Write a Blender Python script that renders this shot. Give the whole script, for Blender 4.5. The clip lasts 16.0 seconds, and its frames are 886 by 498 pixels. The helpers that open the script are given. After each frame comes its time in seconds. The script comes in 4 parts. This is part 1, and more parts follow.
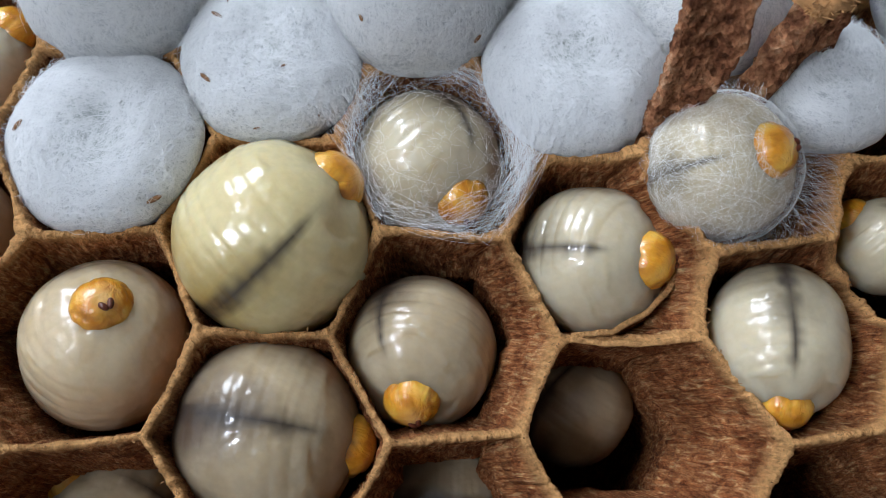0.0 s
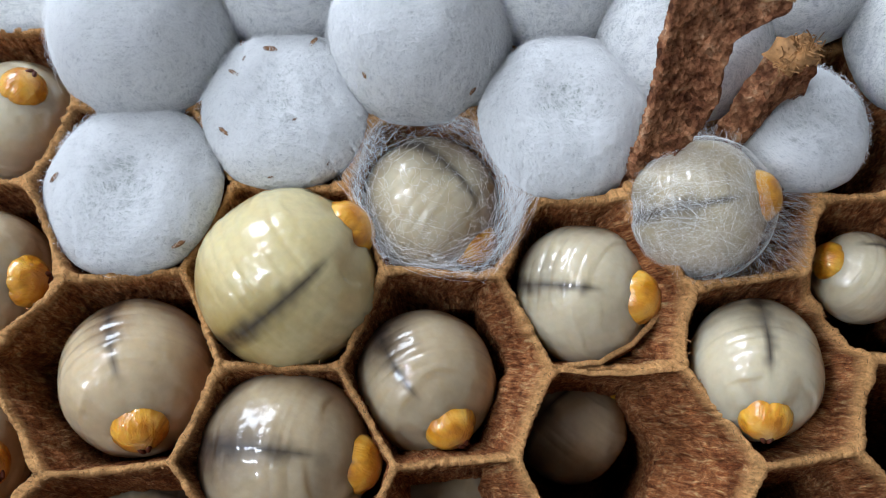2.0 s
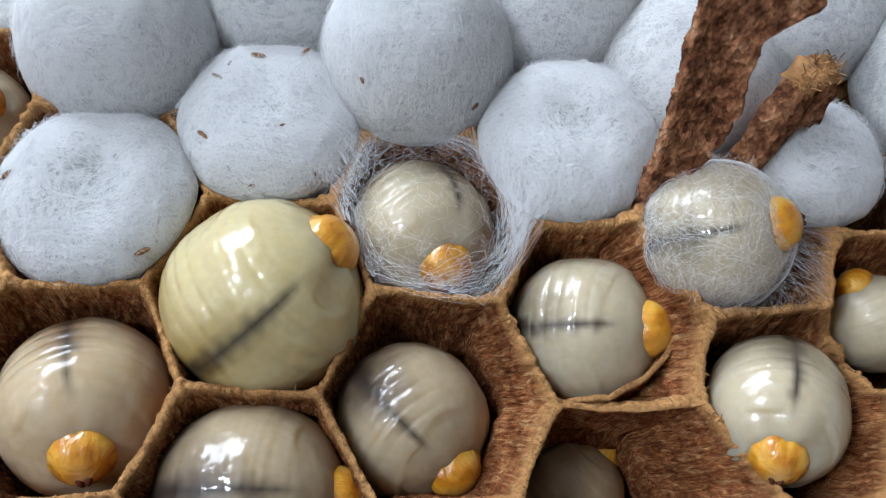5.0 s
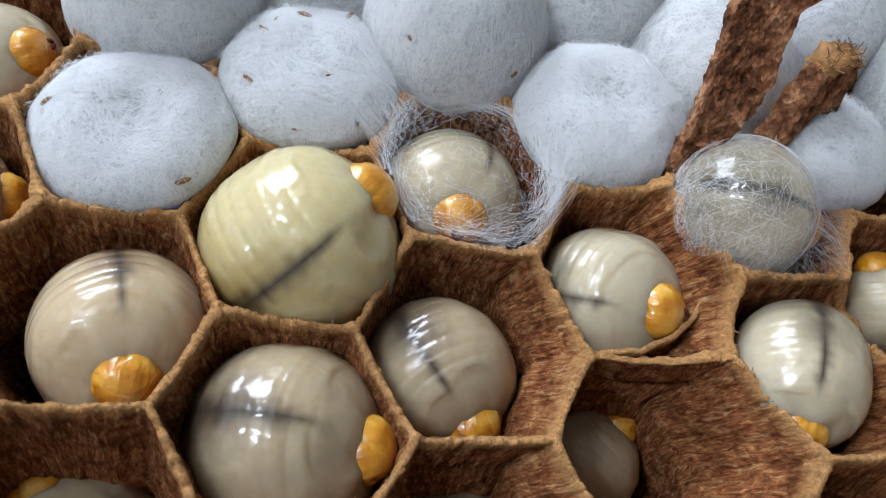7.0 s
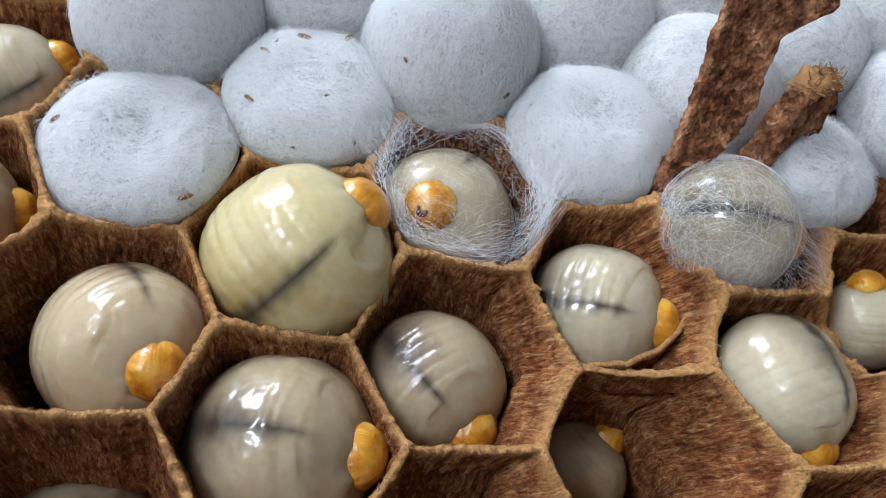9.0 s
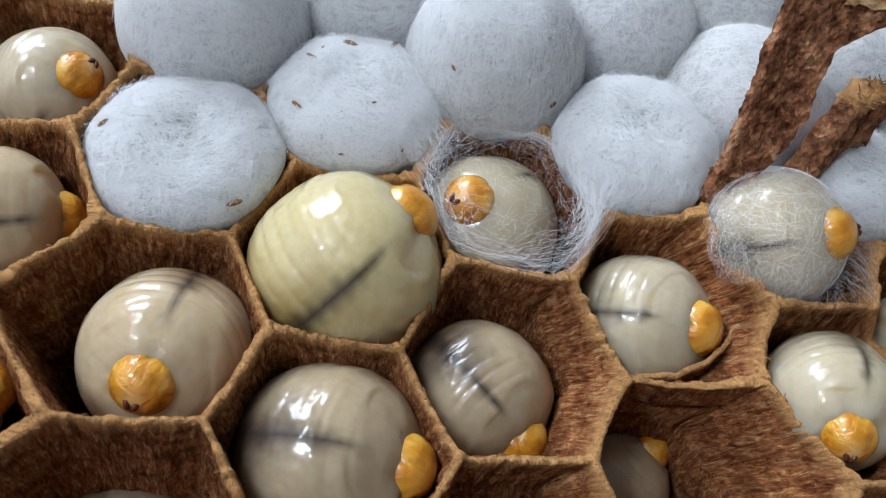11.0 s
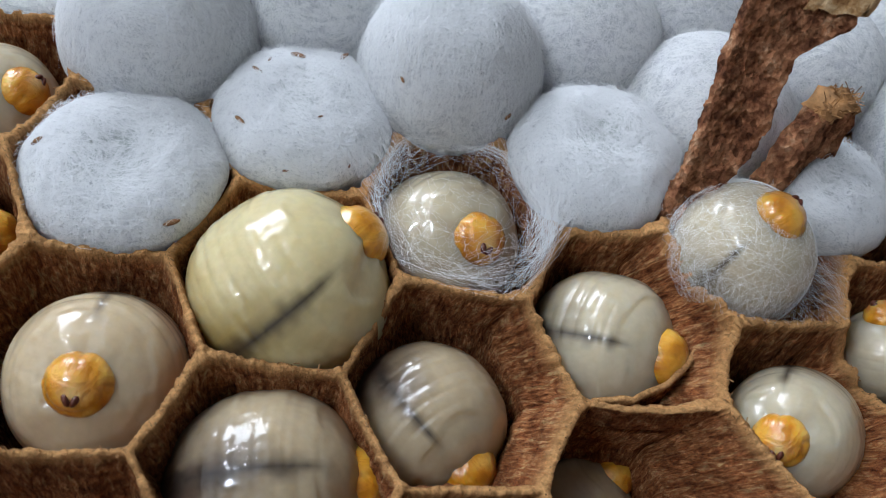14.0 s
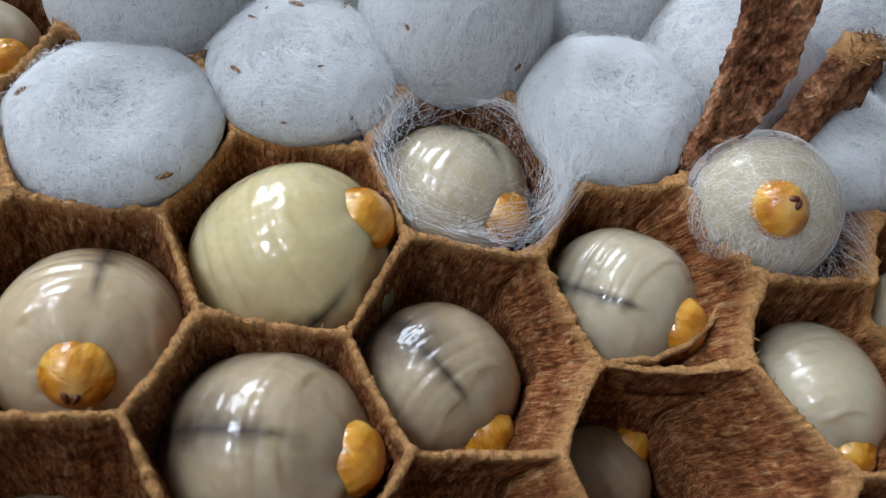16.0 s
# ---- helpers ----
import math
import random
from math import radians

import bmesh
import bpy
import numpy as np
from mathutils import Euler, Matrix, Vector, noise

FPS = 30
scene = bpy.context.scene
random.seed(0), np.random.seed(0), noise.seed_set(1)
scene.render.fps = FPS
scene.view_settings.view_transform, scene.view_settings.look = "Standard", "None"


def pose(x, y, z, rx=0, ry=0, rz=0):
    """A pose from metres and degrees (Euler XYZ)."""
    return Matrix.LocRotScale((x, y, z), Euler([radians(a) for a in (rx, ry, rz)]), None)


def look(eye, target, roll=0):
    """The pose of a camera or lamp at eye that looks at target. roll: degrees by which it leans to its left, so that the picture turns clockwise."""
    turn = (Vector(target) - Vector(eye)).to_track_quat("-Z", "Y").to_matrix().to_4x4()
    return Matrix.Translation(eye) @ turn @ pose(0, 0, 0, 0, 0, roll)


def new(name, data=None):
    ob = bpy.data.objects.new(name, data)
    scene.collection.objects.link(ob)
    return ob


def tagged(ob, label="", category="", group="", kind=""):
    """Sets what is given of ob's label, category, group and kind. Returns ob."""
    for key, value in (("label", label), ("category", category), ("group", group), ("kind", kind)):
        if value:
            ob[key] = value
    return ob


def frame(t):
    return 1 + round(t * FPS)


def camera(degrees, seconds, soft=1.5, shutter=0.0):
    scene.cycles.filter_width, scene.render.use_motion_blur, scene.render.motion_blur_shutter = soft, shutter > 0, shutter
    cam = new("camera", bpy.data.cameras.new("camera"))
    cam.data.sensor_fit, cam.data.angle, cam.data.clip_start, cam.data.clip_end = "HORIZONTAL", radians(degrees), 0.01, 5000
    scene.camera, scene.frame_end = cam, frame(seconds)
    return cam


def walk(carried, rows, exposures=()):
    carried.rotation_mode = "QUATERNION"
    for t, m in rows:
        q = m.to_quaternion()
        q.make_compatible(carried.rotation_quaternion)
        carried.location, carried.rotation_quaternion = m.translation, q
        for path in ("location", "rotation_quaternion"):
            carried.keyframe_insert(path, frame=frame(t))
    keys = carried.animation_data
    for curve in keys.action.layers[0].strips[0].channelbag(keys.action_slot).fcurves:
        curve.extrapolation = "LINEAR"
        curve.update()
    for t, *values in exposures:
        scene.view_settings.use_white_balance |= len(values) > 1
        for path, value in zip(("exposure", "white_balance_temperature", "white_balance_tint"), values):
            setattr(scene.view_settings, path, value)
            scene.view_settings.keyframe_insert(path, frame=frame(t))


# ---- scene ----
from mathutils import geometry

MM = 0.001  # the comb is laid out in millimetres

# ---- camera ----
cam = camera(49.02, 16.0, soft=1.0)
ROWS = [  # seconds, eye in mm, turn in degrees
    (0, 4.65, -14.20, 47.02, 15.89, 2.81, 1.08),
    (0.5, 4.63, -16.09, 48.97, 16.32, 2.87, 1.12),
    (1, 4.94, -16.53, 49.87, 16.63, 3.20, 1.11),
    (1.5, 5.97, -15.45, 50.58, 16.38, 4.01, 1.02),
    (2, 6.77, -13.15, 51.48, 15.72, 4.96, 0.87),
    (2.5, 6.26, -12.48, 50.23, 15.90, 5.03, 0.82),
    (3, 4.62, -14.67, 51.54, 16.14, 4.05, 0.92),
    (3.5, 3.40, -16.89, 53.56, 17.52, 3.36, 0.88),
    (4, 2.88, -19.02, 49.38, 20.52, 2.00, 1.11),
    (4.2, 4.44, -17.44, 49.00, 21.33, 2.32, 1.27),
    (6.3, -2.31, -22.56, 36.32, 31.69, -6.23, 1.43),
    (6.5, -2.44, -22.96, 36.82, 31.97, -6.25, 1.61),
    (7, -3.05, -26.95, 40.62, 32.57, -6.17, 2.10),
    (7.5, -3.31, -28.46, 43.19, 32.82, -6.07, 2.41),
    (8, -3.29, -30.71, 46.27, 33.01, -5.99, 2.65),
    (8.5, -3.30, -30.71, 44.81, 33.37, -6.16, 2.61),
    (9, -2.56, -27.87, 42.10, 33.43, -6.13, 2.54),
    (9.5, -3.27, -27.96, 42.83, 33.35, -6.24, 2.64),
    (12, -5.52, -27.55, 41.24, 34.05, -6.66, 3.17),
    (12.5, -5.53, -27.92, 42.24, 34.23, -6.47, 3.24),
    (13, -5.35, -28.49, 43.04, 34.14, -6.36, 3.25),
    (13.5, -3.39, -27.04, 41.39, 34.25, -6.02, 3.11),
    (14, -1.98, -26.00, 40.64, 34.25, -5.83, 2.91),
    (14.5, -1.49, -25.76, 39.71, 34.17, -5.81, 2.73),
    (15, -1.44, -25.60, 38.65, 34.12, -5.82, 2.62),
    (15.5, -1.72, -25.44, 37.39, 34.14, -5.94, 2.47),
    (16, -2.57, -26.14, 37.36, 33.97, -6.17, 2.32),
]
cam.data.dof.use_dof = True
cam.data.dof.focus_distance, cam.data.dof.aperture_fstop = 0.051, 85
walk(cam, [(t, pose(x * MM, y * MM, z * MM, rx, ry, rz)) for t, x, y, z, rx, ry, rz in ROWS],
     [(0.0, -0.34), (2.3, -0.24), (3.5, -0.28), (7.0, -0.22), (9.5, -0.18), (12.5, -0.42), (14.5, -0.44), (16.0, -0.48)])

# ---- light ----
world = bpy.data.worlds.new("world")
scene.world = world
world.use_nodes = True
sky = world.node_tree.nodes.new("ShaderNodeTexSky")
sky.sky_type, sky.sun_disc, sky.sun_elevation, sky.sun_rotation = "NISHITA", False, radians(50), radians(200)
world.node_tree.links.new(sky.outputs[0], world.node_tree.nodes["Background"].inputs[0])
world.node_tree.nodes["Background"].inputs[1].default_value = 0.1


def area_lamp(name, m, sx, sy, watts, colour):
    data = bpy.data.lights.new(name, "AREA")
    data.shape, data.size, data.size_y, data.energy, data.color = "RECTANGLE", sx, sy, watts, colour
    ob = new(name, data)
    ob.matrix_world = m
    return ob


# daylight in the window's opening, and three ceiling tubes
area_lamp("window_daylight", look((-1.05, 1.62, 1.2), (0, 0, 0)), 1.0, 0.75, 52, (0.77, 0.865, 1.0))
TUBE_X = -1.15
for tube_y, watts in ((-0.4, 28), (0.35, 15), (1.0, 7)):
    area_lamp("ceiling_tube_light", look((TUBE_X, tube_y, 1.755), (TUBE_X, tube_y + 0.0001, 0)), 0.60, 0.09, watts, (0.77, 0.865, 1.0))


# ---- materials ----
def material(name):
    mat = bpy.data.materials.new(name)
    mat.use_nodes = True
    t = mat.node_tree
    return mat, t, t.nodes["Principled BSDF"]


def node(t, kind, **values):
    n = t.nodes.new("ShaderNode" + kind)
    for key, value in values.items():
        n.inputs[key].default_value = value
    return n


def coords(t, scale=(1, 1, 1), kind="Object"):
    c = t.nodes.new("ShaderNodeTexCoord")
    m = t.nodes.new("ShaderNodeMapping")
    m.inputs["Scale"].default_value = scale
    t.links.new(c.outputs[kind], m.inputs[0])
    return m.outputs[0]


def ramp(t, source, stops):
    n = t.nodes.new("ShaderNodeValToRGB")
    e = n.color_ramp.elements
    while len(e) < len(stops):
        e.new(0.5)
    for el, (at, colour) in zip(e, stops):
        el.position, el.color = at, (*colour, 1)
    t.links.new(source, n.inputs[0])
    return n.outputs[0]


def mix(t, a, b, factor, mode="MIX"):
    n = t.nodes.new("ShaderNodeMix")
    n.data_type, n.blend_type = "RGBA", mode
    for socket, value in ((n.inputs[0], factor), (n.inputs[6], a), (n.inputs[7], b)):
        if isinstance(value, bpy.types.NodeSocket):
            t.links.new(value, socket)
        else:
            socket.default_value = value
    return n.outputs[2]


def bump(t, height, strength, distance, after=None):
    n = node(t, "Bump", Strength=strength, Distance=distance)
    t.links.new(height, n.inputs["Height"])
    if after:
        t.links.new(after, n.inputs["Normal"])
    return n.outputs[0]


def attribute(t, name):
    n = t.nodes.new("ShaderNodeAttribute")
    n.attribute_name = name
    return n.outputs["Fac"]


def paper_material():
    """Brown chewed-wood paper: fibrous bands, darker stains, paler worn lips."""
    mat, t, b = material("nest_paper")
    def along(scale):
        at, m = t.nodes.new("ShaderNodeAttribute"), t.nodes.new("ShaderNodeMapping")
        at.attribute_name, m.inputs["Scale"].default_value = "wall", scale
        t.links.new(at.outputs["Vector"], m.inputs[0])
        return m.outputs[0]

    fibre = node(t, "TexNoise", Scale=1.0, Detail=7.0, Roughness=0.66, Distortion=0.9)
    t.links.new(along((2.8, 2.8, 1.0)), fibre.inputs["Vector"])
    pulp = node(t, "TexNoise", Scale=1.0, Detail=7.0, Roughness=0.75, Distortion=0.6)
    t.links.new(along((6.5, 6.5, 4.2)), pulp.inputs["Vector"])
    blotch = node(t, "TexNoise", Scale=260.0, Detail=4.0, Roughness=0.6)
    t.links.new(coords(t), blotch.inputs["Vector"])
    grain = node(t, "TexNoise", Scale=4200.0, Detail=5.0, Roughness=0.7)
    t.links.new(coords(t), grain.inputs["Vector"])
    base = ramp(t, fibre.outputs[0], [(0.30, (0.14, 0.034, 0.012)), (0.42, (0.36, 0.115, 0.040)), (0.54, (0.59, 0.240, 0.094)), (0.66, (0.88, 0.53, 0.26))])
    base = mix(t, base, ramp(t, pulp.outputs[0], [(0.32, (0.10, 0.10, 0.10)), (0.50, (0.5, 0.5, 0.5)), (0.66, (0.92, 0.90, 0.86))]), 0.7, "OVERLAY")
    band = node(t, "TexNoise", Scale=1.0, Detail=4.0, Roughness=0.6, Distortion=0.8)
    t.links.new(along((0.22, 0.22, 1.1)), band.inputs["Vector"])
    base = mix(t, base, ramp(t, band.outputs[0], [(0.36, (0.46, 0.40, 0.36)), (0.58, (1, 1, 1))]), 0.8, "MULTIPLY")
    flake = node(t, "TexVoronoi", Scale=1.0, Randomness=1.0)
    wobble = mix(t, along((6.0, 6.0, 2.6)), pulp.outputs["Color"], 0.10)
    t.links.new(wobble, flake.inputs["Vector"])
    base = mix(t, base, ramp(t, flake.outputs["Color"], [(0.12, (0.42, 0.36, 0.32)), (0.5, (0.95, 0.95, 0.95)), (0.9, (1.3, 1.25, 1.15))]), 0.42, "MULTIPLY")
    stain = ramp(t, blotch.outputs[0], [(0.34, (0.50, 0.42, 0.36)), (0.58, (1, 1, 1))])
    col = mix(t, base, stain, 0.5, "MULTIPLY")
    worn = t.nodes.new("ShaderNodeMath")
    worn.operation = "MULTIPLY"
    t.links.new(attribute(t, "lip"), worn.inputs[0])
    t.links.new(ramp(t, grain.outputs[0], [(0.36, (0.5, 0.5, 0.5)), (0.6, (1, 1, 1))]), worn.inputs[1])
    lip = mix(t, col, (0.95, 0.52, 0.205, 1), worn.outputs[0])
    t.links.new(lip, b.inputs["Base Color"])
    b.inputs["Roughness"].default_value = 0.82
    b.inputs["Specular IOR Level"].default_value = 0.12
    n1 = bump(t, fibre.outputs[0], 0.9, 0.0004)
    n2 = bump(t, pulp.outputs[0], 0.9, 0.00034, n1)
    n3 = bump(t, flake.outputs["Distance"], 0.4, 0.00012, n2)
    t.links.new(bump(t, grain.outputs[0], 0.5, 0.00008, n3), b.inputs["Normal"])
    return mat


def torn_paper_material():
    """Rough, dark, flaky paper of a torn envelope strip."""
    mat, t, b = material("torn_paper")
    flake = node(t, "TexVoronoi", Scale=3600.0)
    noise_a = node(t, "TexNoise", Scale=900.0, Detail=7.0, Roughness=0.7)
    t.links.new(coords(t), noise_a.inputs["Vector"])
    t.links.new(coords(t, (1, 1, 0.55)), flake.inputs["Vector"])
    base = ramp(t, noise_a.outputs[0], [(0.32, (0.06, 0.022, 0.012)), (0.45, (0.22, 0.085, 0.042)), (0.57, (0.42, 0.19, 0.095)), (0.70, (0.66, 0.41, 0.25))])
    t.links.new(mix(t, base, ramp(t, flake.outputs["Color"], [(0.1, (0.25, 0.25, 0.25)), (0.9, (0.85, 0.85, 0.85))]), 0.75, "OVERLAY"), b.inputs["Base Color"])
    b.inputs["Roughness"].default_value = 0.85
    b.inputs["Specular IOR Level"].default_value = 0.08
    n1 = bump(t, flake.outputs["Distance"], 0.6, 0.0004)
    t.links.new(bump(t, noise_a.outputs[0], 0.9, 0.0006, n1), b.inputs["Normal"])
    return mat


def pale_torn_material():
    """Pale, fibrous inside of the paper where it tore."""
    mat, t, b = material("pale_torn_paper")
    n = node(t, "TexNoise", Scale=1300.0, Detail=6.0, Roughness=0.7)
    t.links.new(coords(t), n.inputs["Vector"])
    t.links.new(ramp(t, n.outputs[0], [(0.34, (0.20, 0.085, 0.03)), (0.48, (0.46, 0.26, 0.11)), (0.66, (0.68, 0.50, 0.30))]), b.inputs["Base Color"])
    b.inputs["Roughness"].default_value = 0.9
    b.inputs["Specular IOR Level"].default_value = 0.2
    t.links.new(bump(t, n.outputs[0], 0.8, 0.0004), b.inputs["Normal"])
    return mat


def silk_material(name, colour, patchy):
    mat, t, b = material(name)
    soft = node(t, "TexNoise", Scale=260.0, Detail=5.0, Roughness=0.6)
    t.links.new(coords(t), soft.inputs["Vector"])
    fibre = node(t, "TexNoise", Scale=1.0, Detail=6.0, Roughness=0.7, Distortion=2.5)
    t.links.new(coords(t, (1900, 1100, 1500)), fibre.inputs["Vector"])
    shade = tuple(c * patchy for c in colour)
    felt = ramp(t, soft.outputs[0], [(0.34, shade), (0.6, colour)])
    wisp = node(t, "TexNoise", Scale=1.0, Detail=8.0, Roughness=0.75, Distortion=3.0)
    t.links.new(coords(t, (420, 900, 700)), wisp.inputs["Vector"])
    felt = mix(t, felt, ramp(t, wisp.outputs[0], [(0.37, (0.50, 0.52, 0.55)), (0.54, (1, 1, 1))]), 0.6, "MULTIPLY")
    tuft = node(t, "TexNoise", Scale=1.0, Detail=5.0, Roughness=0.7, Distortion=4.0)
    t.links.new(coords(t, (2600, 3400, 2600)), tuft.inputs["Vector"])
    felt = mix(t, felt, ramp(t, tuft.outputs[0], [(0.36, (0.48, 0.50, 0.53)), (0.5, (1, 1, 1))]), 0.7, "MULTIPLY")
    spots = node(t, "TexNoise", Scale=1500.0, Detail=5.0, Roughness=0.7)
    t.links.new(coords(t), spots.inputs["Vector"])
    worn = t.nodes.new("ShaderNodeMath")
    worn.operation = "MULTIPLY"
    t.links.new(attribute(t, "thin"), worn.inputs[0])
    t.links.new(ramp(t, spots.outputs[0], [(0.40, (0, 0, 0)), (0.60, (1, 1, 1))]), worn.inputs[1])
    t.links.new(mix(t, felt, (0.30, 0.35, 0.32, 1), worn.outputs[0]), b.inputs["Base Color"])
    b.inputs["Roughness"].default_value = 0.9
    b.inputs["Specular IOR Level"].default_value = 0.15
    b.inputs["Sheen Weight"].default_value = 0.5
    b.inputs["Subsurface Weight"].default_value = 0.82
    b.inputs["Subsurface Radius"].default_value = (0.9, 0.9, 1.0)
    b.inputs["Subsurface Scale"].default_value = 0.006
    t.links.new(bump(t, wisp.outputs[0], 0.5, 0.0006, bump(t, fibre.outputs[0], 0.8, 0.0005)), b.inputs["Normal"])
    return mat


def strand_material():
    """Fine silk thread: half the light goes through it."""
    mat, t, b = material("silk_strand")
    b.inputs["Base Color"].default_value = (0.95, 0.955, 0.96, 1)
    b.inputs["Roughness"].default_value = 0.5
    b.inputs["Specular IOR Level"].default_value = 0.25
    through_light = node(t, "BsdfTranslucent", Color=(0.96, 0.965, 0.97, 1))
    both = node(t, "MixShader", Fac=0.25)
    t.links.new(b.outputs[0], both.inputs[1])
    t.links.new(through_light.outputs[0], both.inputs[2])
    t.links.new(both.outputs[0], t.nodes["Material Output"].inputs[0])
    return mat


def larva_material(name, colour, fat, stripe=(0.030, 0.020, 0.016)):
    """Wet translucent skin over fat; the dark gut shows as a line along the back."""
    mat, t, b = material(name)
    cloud = node(t, "TexNoise", Scale=420.0, Detail=4.0, Roughness=0.55)
    t.links.new(coords(t), cloud.inputs["Vector"])
    speck = node(t, "TexNoise", Scale=2300.0, Detail=3.0)
    t.links.new(coords(t), speck.inputs["Vector"])
    patchy = t.nodes.new("ShaderNodeMath")
    patchy.operation = "MULTIPLY_ADD"
    t.links.new(cloud.outputs[0], patchy.inputs[0])
    patchy.inputs[1].default_value = 0.4
    t.links.new(attribute(t, "fat"), patchy.inputs[2])
    skin = ramp(t, patchy.outputs[0], [(0.26, colour), (0.74, fat)])
    skin = mix(t, skin, ramp(t, speck.outputs[0], [(0.4, (0.9, 0.9, 0.9)), (0.6, (1, 1, 1))]), 0.5, "MULTIPLY")
    skin = mix(t, skin, (colour[0] * 0.62, colour[1] * 0.58, colour[2] * 0.5, 1), attribute(t, "groove"))
    ragged = t.nodes.new("ShaderNodeMath")
    ragged.operation = "MULTIPLY"
    t.links.new(attribute(t, "gut"), ragged.inputs[0])
    t.links.new(ramp(t, cloud.outputs[0], [(0.3, (0.55, 0.55, 0.55)), (0.5, (0.95, 0.95, 0.95))]), ragged.inputs[1])
    t.links.new(mix(t, skin, (*stripe, 1), ragged.outputs[0]), b.inputs["Base Color"])
    b.inputs["Roughness"].default_value = 0.36
    b.inputs["Specular IOR Level"].default_value = 0.35
    b.inputs["Subsurface Weight"].default_value = 0.72
    b.inputs["Subsurface Radius"].default_value = (1.0, 0.82, 0.58)
    b.inputs["Subsurface Scale"].default_value = 0.0036
    b.inputs["Coat Weight"].default_value = 0.8
    b.inputs["Coat Roughness"].default_value = 0.07
    b.inputs["Coat IOR"].default_value = 1.5
    dimple = node(t, "TexNoise", Scale=520.0, Detail=2.0)
    t.links.new(coords(t), dimple.inputs["Vector"])
    pore = node(t, "TexNoise", Scale=1700.0, Detail=2.0)
    t.links.new(coords(t), pore.inputs["Vector"])
    wet = bump(t, pore.outputs[0], 0.10, 0.0003, bump(t, dimple.outputs[0], 0.3, 0.0008))
    t.links.new(wet, b.inputs["Normal"])
    t.links.new(bump(t, attribute(t, "groove"), 0.9, 0.0006, wet), b.inputs["Coat Normal"])
    return mat


def head_material():
    mat, t, b = material("head_capsule")
    cloud = node(t, "TexNoise", Scale=700.0, Detail=4.0)
    t.links.new(coords(t), cloud.inputs["Vector"])
    crinkle = node(t, "TexNoise", Scale=1.0, Detail=3.0, Distortion=1.2)
    t.links.new(coords(t, (250, 1000, 1000)), crinkle.inputs["Vector"])
    amber = ramp(t, cloud.outputs[0], [(0.32, (0.48, 0.16, 0.006)), (0.52, (0.72, 0.32, 0.024)), (0.72, (0.87, 0.51, 0.10))])
    dark = ramp(t, crinkle.outputs[0], [(0.34, (0.55, 0.40, 0.25)), (0.45, (1, 1, 1))])
    skin = mix(t, amber, dark, 0.4, "MULTIPLY")
    skin = mix(t, skin, (0.30, 0.095, 0.012, 1), attribute(t, "pleat"))
    t.links.new(mix(t, skin, (0.80, 0.52, 0.22, 1), attribute(t, "face")), b.inputs["Base Color"])
    fine = node(t, "TexNoise", Scale=2600.0, Detail=3.0)
    t.links.new(coords(t), fine.inputs["Vector"])
    t.links.new(bump(t, fine.outputs[0], 0.2, 0.0002, bump(t, crinkle.outputs[0], 0.5, 0.0004)), b.inputs["Normal"])
    b.inputs["Roughness"].default_value = 0.3
    b.inputs["Subsurface Weight"].default_value = 0.5
    b.inputs["Subsurface Radius"].default_value = (1.0, 0.5, 0.15)
    b.inputs["Subsurface Scale"].default_value = 0.0006
    b.inputs["Coat Weight"].default_value = 0.8
    b.inputs["Coat Roughness"].default_value = 0.08
    return mat


def plain_material(name, colour, rough, scale=8.0, vary=0.12):
    mat, t, b = material(name)
    n = node(t, "TexNoise", Scale=scale, Detail=5.0)
    t.links.new(coords(t), n.inputs["Vector"])
    dark = tuple(c * (1 - vary) for c in colour)
    t.links.new(ramp(t, n.outputs[0], [(0.35, dark), (0.65, colour)]), b.inputs["Base Color"])
    b.inputs["Roughness"].default_value = rough
    return mat


PAPER = paper_material()
TORN = torn_paper_material()
PALE_TORN = pale_torn_material()
SILK = silk_material("silk_felt", (0.97, 0.97, 0.97), 0.94)
STRAND = strand_material()
LARVA_CREAM = larva_material("cream_larva_skin", (0.40, 0.285, 0.09), (0.66, 0.555, 0.305))
LARVA_PALE = larva_material("pale_larva_skin", (0.185, 0.104, 0.052), (0.57, 0.445, 0.285))
# greyer skin, its colour also darkened for the shade inside deep cells
LARVA_GREY_SHADED = larva_material("grey_shaded_larva_skin", (0.10, 0.066, 0.043), (0.46, 0.362, 0.232))
LARVA_WHITE = larva_material("milky_larva_skin", (0.205, 0.17, 0.112), (0.565, 0.485, 0.34))
HEAD = head_material()
RIM_FIBRE = plain_material("loose_fibre", (0.56, 0.28, 0.105), 0.85, 1800, 0.55)
CRUMB = plain_material("paper_crumb", (0.30, 0.145, 0.065), 0.85, 2500, 0.4)
JAW = plain_material("mandible_chitin", (0.11, 0.026, 0.012), 0.35, 900)
WALL_PAINT = plain_material("wall_paint", (0.50, 0.49, 0.48), 0.8)
CEILING_PAINT = plain_material("ceiling_paint", (0.55, 0.55, 0.55), 0.9)
FLOOR_VINYL = plain_material("floor_vinyl", (0.32, 0.29, 0.26), 0.5, 4)
TABLE_WOOD = plain_material("table_laminate", (0.52, 0.45, 0.36), 0.45, 25)
FRAME_WHITE = plain_material("window_frame_paint", (0.8, 0.8, 0.8), 0.5)
METAL = plain_material("lamp_metal", (0.7, 0.7, 0.7), 0.4)


# ---- mesh helpers ----
def part(name, bm, mat, parent=None, label="", smooth=True):
    mesh = bpy.data.meshes.new(name)
    bm.to_mesh(mesh)
    bm.free()
    return link_part(name, mesh, mat, parent, label, smooth)


